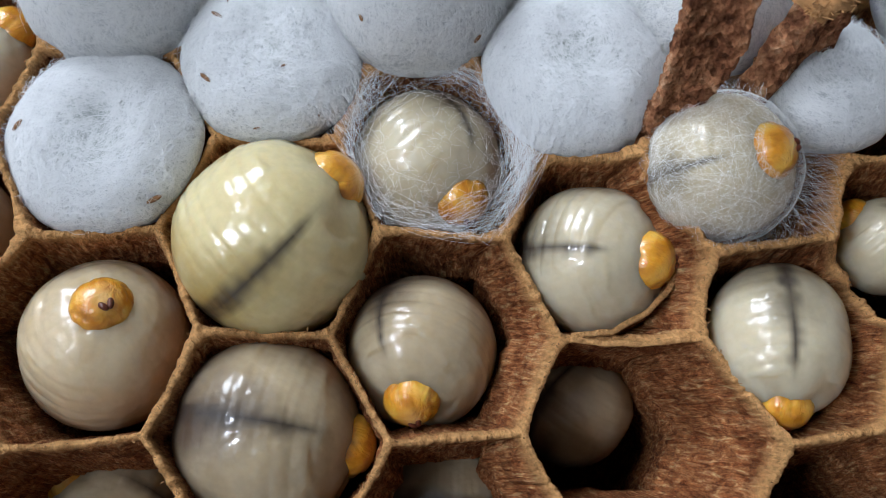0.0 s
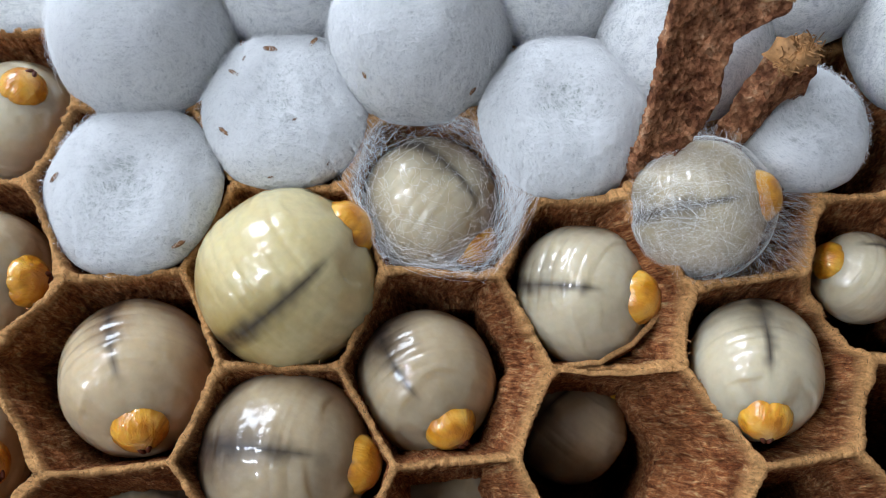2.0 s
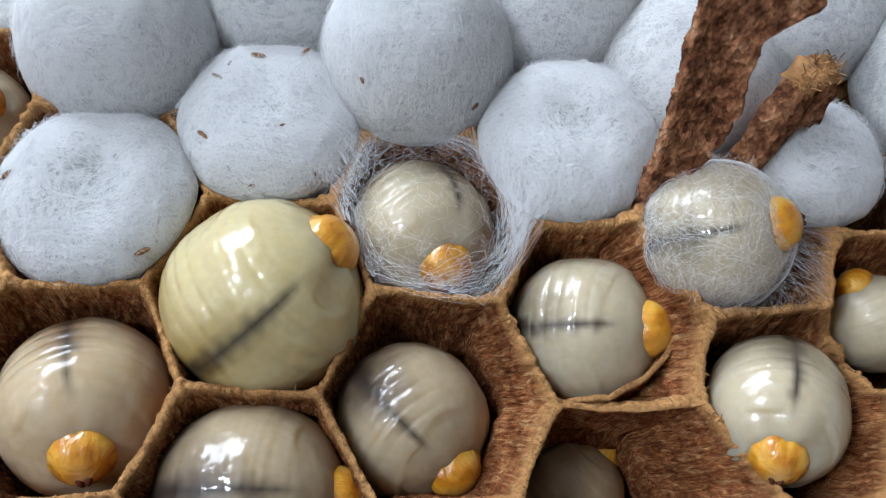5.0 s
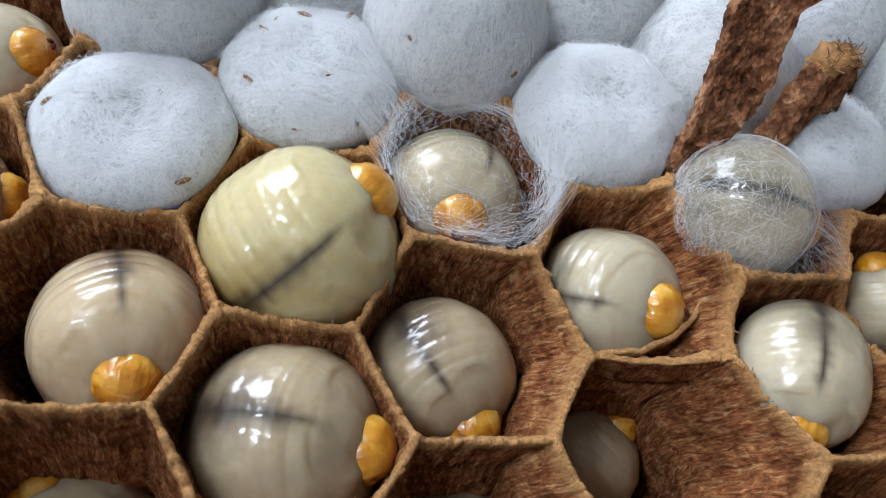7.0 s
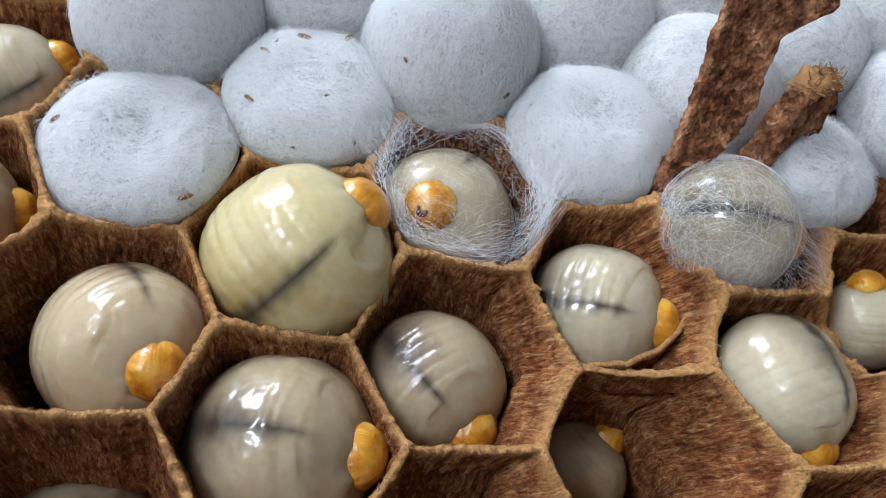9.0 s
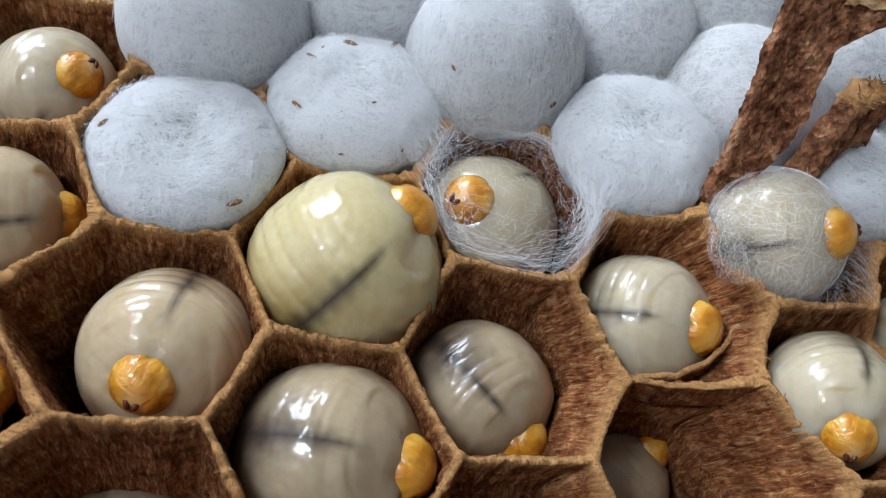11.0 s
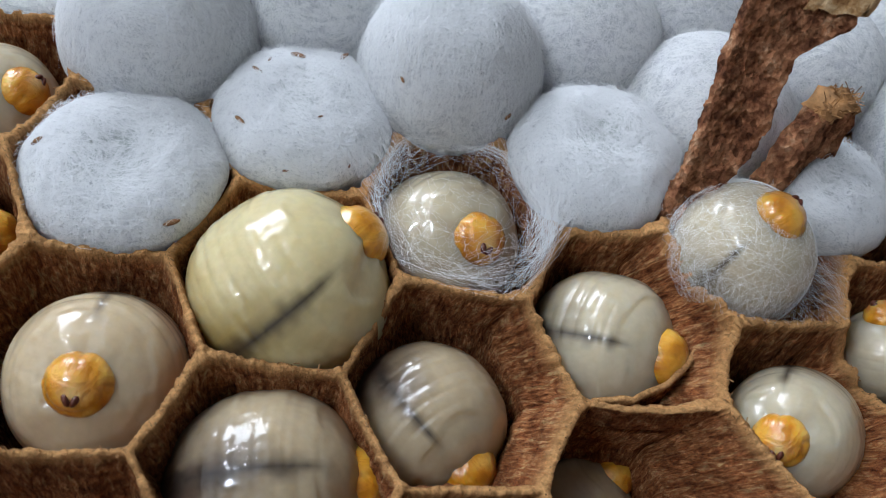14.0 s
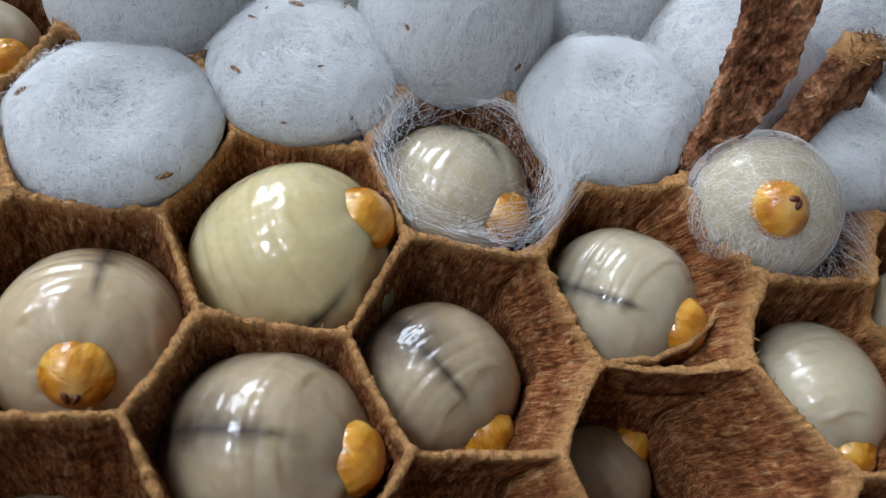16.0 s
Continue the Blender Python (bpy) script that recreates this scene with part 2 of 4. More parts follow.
def link_part(name, mesh, mat, parent=None, label="", smooth=True):
    mesh.materials.append(mat)
    if smooth:
        mesh.polygons.foreach_set("use_smooth", [True] * len(mesh.polygons))
    ob = new(name, mesh)
    ob.parent = parent
    if label:
        ob["label"] = label
    return ob


def grid_mesh(name, rows, closed=True, cap_end=False, fields=None):
    """A mesh through rows of points; each row is a ring if closed."""
    n = len(rows[0])
    verts = [Vector(p) * MM for row in rows for p in row]
    faces = []
    for i in range(len(rows) - 1):
        for j in range(n if closed else n - 1):
            k = (j + 1) % n
            faces.append((i * n + j, i * n + k, (i + 1) * n + k, (i + 1) * n + j))
    if cap_end:
        faces.append(tuple((len(rows) - 1) * n + j for j in range(n)))
    mesh = bpy.data.meshes.new(name)
    mesh.from_pydata(verts, [], faces)
    for key, values in (fields or {}).items():
        if isinstance(values[0], float):
            mesh.attributes.new(key, "FLOAT", "POINT").data.foreach_set("value", values)
        else:
            mesh.attributes.new(key, "FLOAT_VECTOR", "POINT").data.foreach_set("vector", [q for v in values for q in v])
    return mesh


def box_bm(bm, x0, y0, z0, x1, y1, z1, bevel=0.0):
    made = bmesh.ops.create_cube(bm, size=1.0)["verts"]
    for v in made:
        v.co = Vector(((x0 + x1) / 2 + v.co.x * (x1 - x0), (y0 + y1) / 2 + v.co.y * (y1 - y0), (z0 + z1) / 2 + v.co.z * (z1 - z0)))
    if bevel:
        bmesh.ops.bevel(bm, geom=list({e for v in made for e in v.link_edges}), offset=bevel, segments=2, affect="EDGES")
    return bm


def box(name, x0, y0, z0, x1, y1, z1, mat, parent=None, bevel=0.0, label=""):
    return part(name, box_bm(bmesh.new(), x0, y0, z0, x1, y1, z1, bevel), mat, parent, label, False)


def ribbon(verts, faces, path, normal_of, width):
    """Adds a thin three-sided thread along a path of points (mm)."""
    base, n = len(verts), len(path)
    for i, p in enumerate(path):
        d = (path[min(i + 1, n - 1)] - path[max(i - 1, 0)]).normalized()
        up = normal_of(p)
        side = d.cross(up).normalized() * width * 0.5
        verts += [(p - side) * MM, (p + side) * MM, (p + up * width * 0.5) * MM]
    for i in range(n - 1):
        a, b = base + 3 * i, base + 3 * i + 3
        faces += [(a, b, b + 2, a + 2), (a + 2, b + 2, b + 1, a + 1)]


def threads(name, verts, faces, mat, parent):
    mesh = bpy.data.meshes.new(name)
    mesh.from_pydata(verts, [], faces)
    ob = link_part(name, mesh, mat, parent)
    ob["kind"] = "stuff"
    return ob


# ---- the room ----
Z_TABLE, Z_FLOOR, Z_CEIL = -0.034, -0.78, 1.80
tagged(box("floor", -2.0, -2.0, Z_FLOOR - 0.1, 2.0, 1.7, Z_FLOOR, FLOOR_VINYL), "brown grey vinyl floor of a plain room", "floor", kind="structure")
tagged(box("ceiling", -2.0, -2.0, Z_CEIL, 2.0, 1.7, Z_CEIL + 0.1, CEILING_PAINT), "grey painted ceiling of a plain room", "ceiling", kind="structure")
for name, edges in (("wall_west", (-2.1, -2.1, -2.0, 1.7)), ("wall_east", (2.0, -2.1, 2.1, 1.7))):
    x0, y0, x1, y1 = edges
    tagged(box(name, x0, y0, Z_FLOOR, x1, y1, Z_CEIL, WALL_PAINT), "plain grey painted wall", "wall", kind="structure")


def window_wall(wall_name, window_name, y0, y1, wx0, wx1, wz0, wz1):
    """A wall with a window opening through it and a white frame in the opening."""
    bm = bmesh.new()
    for x0, x1, z0, z1 in ((-2.1, wx0, Z_FLOOR, Z_CEIL), (wx1, 2.1, Z_FLOOR, Z_CEIL), (wx0, wx1, Z_FLOOR, wz0), (wx0, wx1, wz1, Z_CEIL)):
        box_bm(bm, x0, y0, z0, x1, y1, z1)
    tagged(part(wall_name, bm, WALL_PAINT, smooth=False), "grey wall with a wide window opening", "wall", kind="structure")
    window = tagged(new(window_name), "white framed window letting in soft daylight", "window", kind="structure")
    mid, ym = (wx0 + wx1) / 2, (y0 + y1) / 2
    for x0, x1, z0, z1 in ((wx0, wx0 + 0.06, wz0, wz1), (wx1 - 0.06, wx1, wz0, wz1), (wx0 + 0.06, wx1 - 0.06, wz0, wz0 + 0.06), (wx0 + 0.06, wx1 - 0.06, wz1 - 0.06, wz1), (mid - 0.03, mid + 0.03, wz0 + 0.06, wz1 - 0.06)):
        box("window_frame", x0, ym - 0.03, z0, x1, ym + 0.03, z1, FRAME_WHITE, window, 0.006)


window_wall("wall_north", "window_1", 1.7, 1.85, -1.60, -0.50, 0.75, 1.65)
tagged(box("wall_south", -2.1, -2.15, Z_FLOOR, 2.1, -2.0, Z_CEIL, WALL_PAINT), "plain grey painted wall", "wall", kind="structure")

lamp_glow, lt, lb = material("lamp_diffuser")
lb.inputs["Base Color"].default_value = (0.9, 0.9, 0.9, 1)
lb.inputs["Emission Color"].default_value = (1.0, 0.97, 0.92, 1)
lb.inputs["Emission Strength"].default_value = 3.0
for tube_y in (-0.4, 0.35, 1.0):
    lamp = tagged(new("ceiling_light"), "long white ceiling tube light with a glowing cover", "lamp", group="ceiling lights")
    lamp.location = (TUBE_X, tube_y, Z_CEIL)
    box("frame", -0.33, -0.06, -0.03, 0.33, 0.06, 0.0, METAL, lamp, 0.004)
    box("diffuser", -0.31, -0.045, -0.04, 0.31, 0.045, -0.0301, lamp_glow, lamp)

table = tagged(new("table"), "pale brown laminate table under the comb", "table")
table.location = (0, 0, Z_FLOOR)
TH = Z_TABLE - Z_FLOOR
box("tabletop", -0.6, -0.4, TH - 0.03, 0.6, 0.4, TH, TABLE_WOOD, table, 0.004)
for x in (-0.55, 0.5):
    for y in (-0.35, 0.3):
        box("leg", x, y, 0.0, x + 0.05, y + 0.05, TH - 0.03, METAL, table, 0.004)

# ---- the comb's plan ----
S3 = math.sqrt(3)
NUDGE = {}


def shift(u2, v2, dx, dy, dz=0.0):
    """One wall junction that stands off the even plan, in mm."""
    NUDGE[(u2, v2)] = Vector((dx, dy, dz))


for spec in (
    (-1, 1, .3, -.5, 1.0), (1, 1, .15, .5, -.4), (2, 0, -.4, 0, .3), (1, -1, .6, -.35, .8), (-1, -1, .7, -1.1, 1.5), (-2, 0, -1.4, .3, .5),
    (2, 2, 0, .65, -.3), (4, 2, .8, .3, 0), (5, 1, -.4, .7, -.3), (4, 0, -.1, 0, -.7), (7, 1, .4, .3, -.6),
):
    shift(*spec)
for spec in (
    (8, 0, -.45, .1, -1.4), (7, -1, -.1, 0, -1.1), (5, -1, -.4, -.55, -.8), (8, 2, .2, -.1, -.2), (10, 2, -.2, -.45, 1.1), (11, 1, -.7, -.6, 1.1),
    (10, 0, .85, -.1, -.3), (11, -1, .85, -.7, .2), (8, -2, -1.3, .4, -.5), (10, -2, .7, .3, 0), (13, 1, .5, .4, 0), (14, 0, -.65, .3, 0),
):
    shift(*spec)
for spec in ((5, 3, -.5, -.4, 0), (-1, 3, -.5, -.4, 1.0), (1, 3, .45, .1, 0), (-2, 2, .45, .15, 1.0), (-2, -2, .2, .7, .5)):
    shift(*spec)


def plan(u, v):
    """The comb grows slightly out of true: an even honeycomb, bent a little. u, v in cell sides; gives mm."""
    far = max(0.0, v - 3.0)
    v_ = min(v, 3.0)
    x = -16.07 - 0.086 * v_ + 6.474 * u - 0.186 * u * v_ - 0.088 * u * u
    y = -5.09 + 5.78 * v_ + 0.051 * v_ * v_ - 0.061 * u - 0.088 * u * v_ + 0.013 * u * u
    return Vector((x - 0.25 * far * (u - 2) * 0.4, y + 5.4 * far, 0))


def junction(c, r, k):
    a = radians(60 * k)
    u, v = 1.5 * c + math.cos(a), -S3 * r + math.sin(a)
    key = (round(2 * u), round(v / (S3 / 2)))
    low = -1.2 if key[1] >= 4 and key[0] > 0 else 0.0  # walls between capped cells stay low
    return plan(u, v) + NUDGE.get(key, Vector((0, 0, low + 0.15 * math.sin(5.1 * u + 3.3 * v))))


BROKEN = {((13, 1), (14, 0)): -2.4, ((10, 0), (11, 1)): -0.5, ((8, 0), (10, 0)): -0.5}


def junction_key(c, r, k):
    a = radians(60 * k)
    return round(2 * (1.5 * c + math.cos(a))), round((-S3 * r + math.sin(a)) / (S3 / 2))


def rim_point(c, r, k, s):
    a, b = junction(c, r, k), junction(c, r, (k + 1) % 6)
    p = a.lerp(b, s)
    ka, kb = junction_key(c, r, k), junction_key(c, r, (k + 1) % 6)
    drop = BROKEN.get((min(ka, kb), max(ka, kb)), 0.0)
    flat = Vector((p.x, p.y, 0))
    sag = -0.35 * math.sin(math.pi * s) + drop * math.sin(math.pi * s) ** 0.5 * (1 + 0.5 * noise.noise(flat * 1.6))
    p.z += sag + 0.20 * noise.noise(flat * 1.1) + 0.20 * noise.noise(flat * 2.9 + Vector((7, 1, 3))) + 0.10 * noise.noise(flat * 7.0) + 0.09 * noise.noise(flat * 17.0)
    side = Vector((b.y - a.y, a.x - b.x, 0)).normalized()
    q = a.lerp(b, 0.5)
    bend = 0.16 * noise.noise(q * 0.9) * math.sin(math.pi * s)
    if (a.x, a.y) > (b.x, b.y):
        bend = -bend
    return p + side * bend


# ---- the comb ----
comb = tagged(new("hornet_comb"), "brown paper hornet comb lying cells up on a table", "comb")
comb.location = (0, 0, Z_TABLE)
DEPTH = 30.0
SIDES = 38  # most points along each side of a cell
CELLS = [(c, r / 2) for c in range(-2, 7) for r in range(-7, 5) if r % 2 == c % 2]
LEAN = {(2, 0.0): (-0.60, 0.14), (3, -0.5): (-0.66, 0.12), (3, 0.5): (-0.55, 0.16), (2, 1.0): (-0.8, 0.1), (4, 1.0): (-0.5, 0.0), (4, 0.0): (-0.6, 0.1), (5, -0.5): (-0.3, 0.0), (4, -1.0): (-0.6, 0.0)}


def cell_mesh(c, r):
    fine = -1 <= c <= 5 and -1.6 < r < 1.6
    SIDES = 38 if fine else 16
    lean = LEAN.get((c, r), (0.0, 0.0))
    corners = [junction(c, r, k) for k in range(6)]
    mid = sum(corners, Vector()) / 6
    outer = [rim_point(c, r, k, i / SIDES) for k in range(6) for i in range(SIDES)]
    apothem = sum(((corners[k] + corners[(k + 1) % 6]) / 2 - mid).to_2d().length for k in range(6)) / 6
    soft = []
    for p in outer:
        d = (p - mid).to_2d()
        full = d.length
        wall = 0.17 + 0.09 * noise.noise(p * 0.7 + Vector((3, 0, 0))) + 0.07 * noise.noise(p * 4.0) + 0.05 * noise.noise(p * 13.0)
        rr = full - wall
        top = max(apothem * 1.125, full - 0.55)
        h = 0.3
        # a round inner corner: the lesser of the straight side and a circle, blended
        k = max(h - abs(rr - top), 0) / h
        rr = min(rr, top) - k * k * h * 0.25
        soft.append((d.normalized(), rr, full))
    depths = (0.10, 0.35, 0.7, 1.2, 1.8, 2.5, 3.3, 4.2, 5.2, 6.4, 7.8, 9.5, 12.0, 15.0, 19.0, 23.0)
    if fine:
        depths = (0.08,) + tuple(0.25 * i for i in range(1, 25)) + (6.4, 6.9, 7.4, 8.0, 8.7, 9.5, 10.5, 12.0, 15.0, 19.0, 23.0)
    # how much each side follows the cell's lean; sides meet in a crease
    floor_ = 0.4 if (c, r) == (3, 0.5) else 0.1
    share = []
    for k in range(6):
        way = ((corners[k] + corners[(k + 1) % 6]) / 2 - mid).to_2d().normalized()
        share.append(floor_ + (1 - floor_) * (0.5 - 0.5 * way.dot(Vector(lean).normalized())) if any(lean) else 0.0)
    slant = []
    for k in range(6):
        for i in range(SIDES):
            q = i / SIDES - 0.5
            near = share[(k + (1 if q > 0 else -1)) % 6]
            w = max(0.0, (abs(q) - 0.30) / 0.20) * 0.5
            slant.append(share[k] * (1 - w) + near * w)
    rows = [outer]
    lips = [1.0] * len(outer)
    rows.append([Vector((mid.x + d.x * (0.45 * full + 0.55 * rr), mid.y + d.y * (0.45 * full + 0.55 * rr), p.z - 0.02)) for (d, rr, full), p in zip(soft, outer)])
    lips += [0.75] * len(outer)
    for n, depth in enumerate(depths):
        row = []
        for idx, ((d, rr, full), p) in enumerate(zip(soft, outer)):
            q = Vector((mid.x, mid.y, 0)) + Vector((d.x, d.y, 0)) * rr * (1 - 0.027 * min(depth, 7.0) - 0.006 * max(0.0, depth - 7.0))
            q += Vector((lean[0], lean[1], 0)) * slant[idx] * max(0.0, min(depth, 5.6 if (c, r) == (3, 0.5) else 3.0) - 0.1)
            q.z = p.z * max(0.0, 1 - depth / 8) - depth
            wave = 0.16 * noise.noise(Vector((q.x * 0.8, q.y * 0.8, q.z * 0.25)) + Vector((c * 3, r * 5, 0)))
            wave += 0.13 * noise.noise(Vector((q.x * 1.9, q.y * 1.9, q.z * 0.7))) + 0.075 * noise.noise(Vector((q.x * 5, q.y * 5, q.z * 1.3))) + (0.05 * noise.noise(Vector((q.x * 9, q.y * 9, q.z * 4.0))) if fine else 0.0)
            wave *= min(1.0, depth / 0.8)
            row.append(q + Vector((d.x, d.y, 0)) * wave)
        rows.append(row)
        lips += [max(0.0, 0.85 - depth * 1.1)] * len(outer)
    # the rounded floor of the cell
    floor_mid = Vector((mid.x + lean[0] * 2, mid.y + lean[1] * 2, 0))
    for shrink, depth in ((0.7, 26.0), (0.3, 27.0)):
        rows.append([Vector((floor_mid.x + (q.x - floor_mid.x) * shrink, floor_mid.y + (q.y - floor_mid.y) * shrink, -depth)) for q in rows[1 + len(depths)]])
        lips += [0.0] * len(outer)
    levels = [0.0, 0.05] + list(depths) + [26.0, 29.0]
    wall_at = [(d.x * 6.2 + c * 17.0, d.y * 6.2 + r * 23.0, level) for level in levels for d, rr, full in soft]
    mesh = grid_mesh("cell", rows, cap_end=True, fields={"lip": lips, "wall": wall_at})
    return mesh


def skirt(c, r):
    """The outer faces of a cell on the comb's edge."""
    faces = []
    for k in range(6):
        a = radians(60 * k + 30)
        cc, rr = c + round(math.cos(a) / (S3 / 2)), r - math.sin(a)
        other = (cc, round(2 * rr) / 2)
        if other in CELLS:
            continue
        faces.append(k)
    return faces


lift = Vector((0, 0, -Z_TABLE / MM))
for c, r in CELLS:
    mesh = cell_mesh(c, r)
    mesh.transform(Matrix.Translation(lift * MM))
    link_part("cell", mesh, PAPER, comb)
    for k in skirt(c, r):
        top = [rim_point(c, r, k, i / SIDES) for i in range(SIDES + 1)]
        rows = [[Vector((p.x, p.y, p.z * max(0, 1 - d / 8) - d)) + lift for p in top] for d in (0.0, 1.0, 4.0, 10.0, 20.0, 33.9)]
        mesh = grid_mesh("outer_wall", rows, closed=False, fields={"lip": [0.0] * (len(rows) * len(top)), "wall": [tuple(p) for row in rows for p in row]})
        link_part("outer_wall", mesh, PAPER, comb)


# loose fibres standing off the worn rims
fib = random.Random(21)
verts, faces = [], []
for c, r in CELLS:
    if r < -2 or c < -1 or c > 5:
        continue
    for _ in range(60):
        k, q = fib.randrange(6), fib.random()
        p = rim_point(c, r, k, q)
        along = (rim_point(c, r, k, min(1, q + 0.03)) - rim_point(c, r, k, max(0, q - 0.03))).normalized()
        way = (along * fib.uniform(-1, 1) + Vector((fib.uniform(-0.5, 0.5), fib.uniform(-0.5, 0.5), fib.uniform(0.0, 0.5)))).normalized()
        size = fib.uniform(0.08, 0.26)
        bend = Vector((fib.uniform(-0.1, 0.1), fib.uniform(-0.1, 0.1), fib.uniform(-0.12, 0.05)))
        start = p + Vector((fib.uniform(-0.2, 0.2), fib.uniform(-0.2, 0.2), -0.06)) + lift
        ribbon(verts, faces, [start, start + way * size * 0.5 + bend * 0.3, start + way * size + bend], lambda v: Vector((0.2, -0.3, 1)).normalized(), fib.uniform(0.025, 0.07))
rim_fibre = threads("rim_fibre", verts, faces, RIM_FIBRE, comb)


# ---- silk caps ----
CAP_AT = {}


def cap_height(rho, h, flat):
    return h * max(0.0, 1 - rho ** flat) ** 0.55


def silk_cap(c, r, h, flat=2.6, grow=1.0, dip=0.0, fibres=260, base=-0.35, off=(0, 0), label="domed white silk cocoon cap closing a comb cell"):
    corners = [junction(c, r, k) for k in range(6)]
    mid = sum(corners, Vector()) / 6 + Vector((off[0], off[1], 0))
    apothem = sum(((corners[k] + corners[(k + 1) % 6]) / 2 - mid).to_2d().length for k in range(6)) / 6
    n, seed = 60, Vector((c * 11.3, r * 7.7, 2))
    outline = []
    for i in range(n):
        k, s = divmod(i * 6 / n, 1)
        k = int(k)
        d = (corners[k].lerp(corners[(k + 1) % 6], s) - mid).to_2d()
        rad = min(d.length, apothem * 1.10) * 0.25 + apothem * 1.05 * 0.75
        outline.append(d.normalized() * rad * grow)

    def at(i_angle, rho):
        j = i_angle % n
        a, b = outline[int(j) % n], outline[(int(j) + 1) % n]
        d = a.lerp(b, j % 1) * rho
        z = base + cap_height(rho, h - base, flat) - dip * math.exp(-((rho / 0.35) ** 2))
        p = Vector((mid.x + d.x, mid.y + d.y, z))
        z_add = 0.24 * noise.noise(p * 0.45 + seed) + 0.10 * noise.noise(p * 1.5 + seed) + 0.05 * noise.noise(p * 4.0 + seed)
        return p + Vector((0, 0, z_add * (1 - rho ** 6)))

    CAP_AT[(c, r)] = (mid, at, outline)
    thing = tagged(new("silk_cocoon"), label, "cocoon", group="silk cocoons")
    thing.location = mid * MM
    ring = [math.sin(q / 22 * math.pi / 2) for q in range(1, 23)][::-1]
    rows = [[at(i, 0.86) * 1.0 + Vector((0, 0, base - 2.0 - at(i, 0.86).z)) for i in range(n)]] + [[at(i, rho) for i in range(n)] for rho in ring]
    rows = [[p - mid for p in row] for row in rows]
    thin = [0.0] * n + [min(1.0, 0.35 + 1.3 * dip) * math.exp(-((rho / 0.46) ** 2)) for rho in ring for _ in range(n)]
    link_part("dome", grid_mesh("dome", rows, cap_end=True, fields={"thin": thin}), SILK, thing)
    rnd = random.Random(int(c * 97 + r * 31 + 500))
    verts, faces = [], []
    for _ in range(fibres):
        ang, rho = rnd.uniform(0, n), math.sqrt(rnd.uniform(0.0, 0.995))
        if dip and rho < 0.46 and rnd.random() < 0.6 + 0.5 * dip:
            continue
        turn, step = rnd.uniform(0, math.tau), rnd.uniform(0.25, 0.55)
        fluff = rnd.uniform(0.02, 0.15) if rnd.random() < 0.55 else rnd.uniform(0.15, 0.6)
        fluff *= 1 - 0.85 * rho ** 5
        path = []
        x, y = rho * math.cos(ang * math.tau / n), rho * math.sin(ang * math.tau / n)
        for _ in range(rnd.randint(5, 10)):
            rho_ = math.hypot(x, y)
            if rho_ > 0.995:
                break
            p = at(math.atan2(y, x) * n / math.tau, rho_)
            out = Vector((x, y, 0.8)).normalized()
            path.append(p - mid + out * (fluff * math.sin(0.5 + 0.6 * len(path)) ** 2 + rnd.uniform(0, 0.02)))
            turn += rnd.uniform(-0.45, 0.45)
            x, y = x + math.cos(turn) * step / apothem, y + math.sin(turn) * step / apothem
        if len(path) > 2:
            ribbon(verts, faces, path, lambda p: Vector((p.x * 0.12, p.y * 0.12, 1)).normalized(), rnd.uniform(0.009, 0.020))
    if verts:
        threads("silk_felt", verts, faces, STRAND, thing)
    verts, faces = [], []
    for _ in range(int(900 * dip)):  # long stray threads round the thin middle
        ang, rho = rnd.uniform(0, math.tau), rnd.uniform(0.15, 0.8)
        turn = ang + math.pi / 2 + rnd.gauss(0, 0.7)
        x, y, path = rho * math.cos(ang), rho * math.sin(ang), []
        rise = rnd.uniform(0.03, 0.22)
        for q in range(rnd.randint(6, 13)):
            rho_ = math.hypot(x, y)
            if rho_ > 0.93:
                break
            path.append(at(math.atan2(y, x) * n / math.tau, rho_) - mid + Vector((0, 0, rise * math.sin(0.3 + 0.35 * q))))
            turn += rnd.uniform(-0.3, 0.38)
            x, y = x + math.cos(turn) * 0.4 / apothem, y + math.sin(turn) * 0.4 / apothem
        if len(path) > 3:
            ribbon(verts, faces, path, lambda p: Vector((p.x * 0.12, p.y * 0.12, 1)).normalized(), rnd.uniform(0.014, 0.026))
    if verts:
        threads("stray_thread", verts, faces, STRAND, thing)
    return thing


for spec in (
    (0, -1.0, 1.35, 3.0, 0.98, 0.35, 3600), (0, -2.0, 5.2, 2.4, 1.08, 0.0, 3600), (1, -1.5, 1.8, 2.6, 1.0, 0.3, 3600), (2, -2.0, 5.8, 2.3, 1.08, 0.0, 3800),
    (3, -1.5, 2.3, 2.6, 1.01, 0.5, 4200), (1, -2.5, 4.5, 2.4, 1.1, 0.0, 1200), (3, -2.5, 4.5, 2.4, 1.1, 0.0, 700), (4, -2.0, 3.8, 2.4, 1.08, 0.0, 700),
):
    silk_cap(*spec)
for spec in (
    (5, -1.5, 2.3, 2.3, 0.79, 0.1, 2200, -0.35, (-2.3, -0.9)), (5, -2.5, 4.2, 2.4, 1.1, 0.0, 120), (6, -2.0, 3.6, 2.4, 1.1, 0.0, 120), (4, -3.0, 4.4, 2.4, 1.1, 0.0, 80),
    (2, -3.0, 4.8, 2.4, 1.1, 0.0, 80), (0, -3.0, 4.4, 2.4, 1.1, 0.0, 80), (3, -3.5, 4.4, 2.4, 1.1, 0.0, 40), (5, -3.5, 4.4, 2.4, 1.1, 0.0, 40),
    (6, -3.0, 4.0, 2.4, 1.1, 0.0, 40), (1, -3.5, 4.4, 2.4, 1.1, 0.0, 40), (-1, -2.5, 0.2, 3.0, 0.95, 0.0, 40),
):
    silk_cap(*spec)


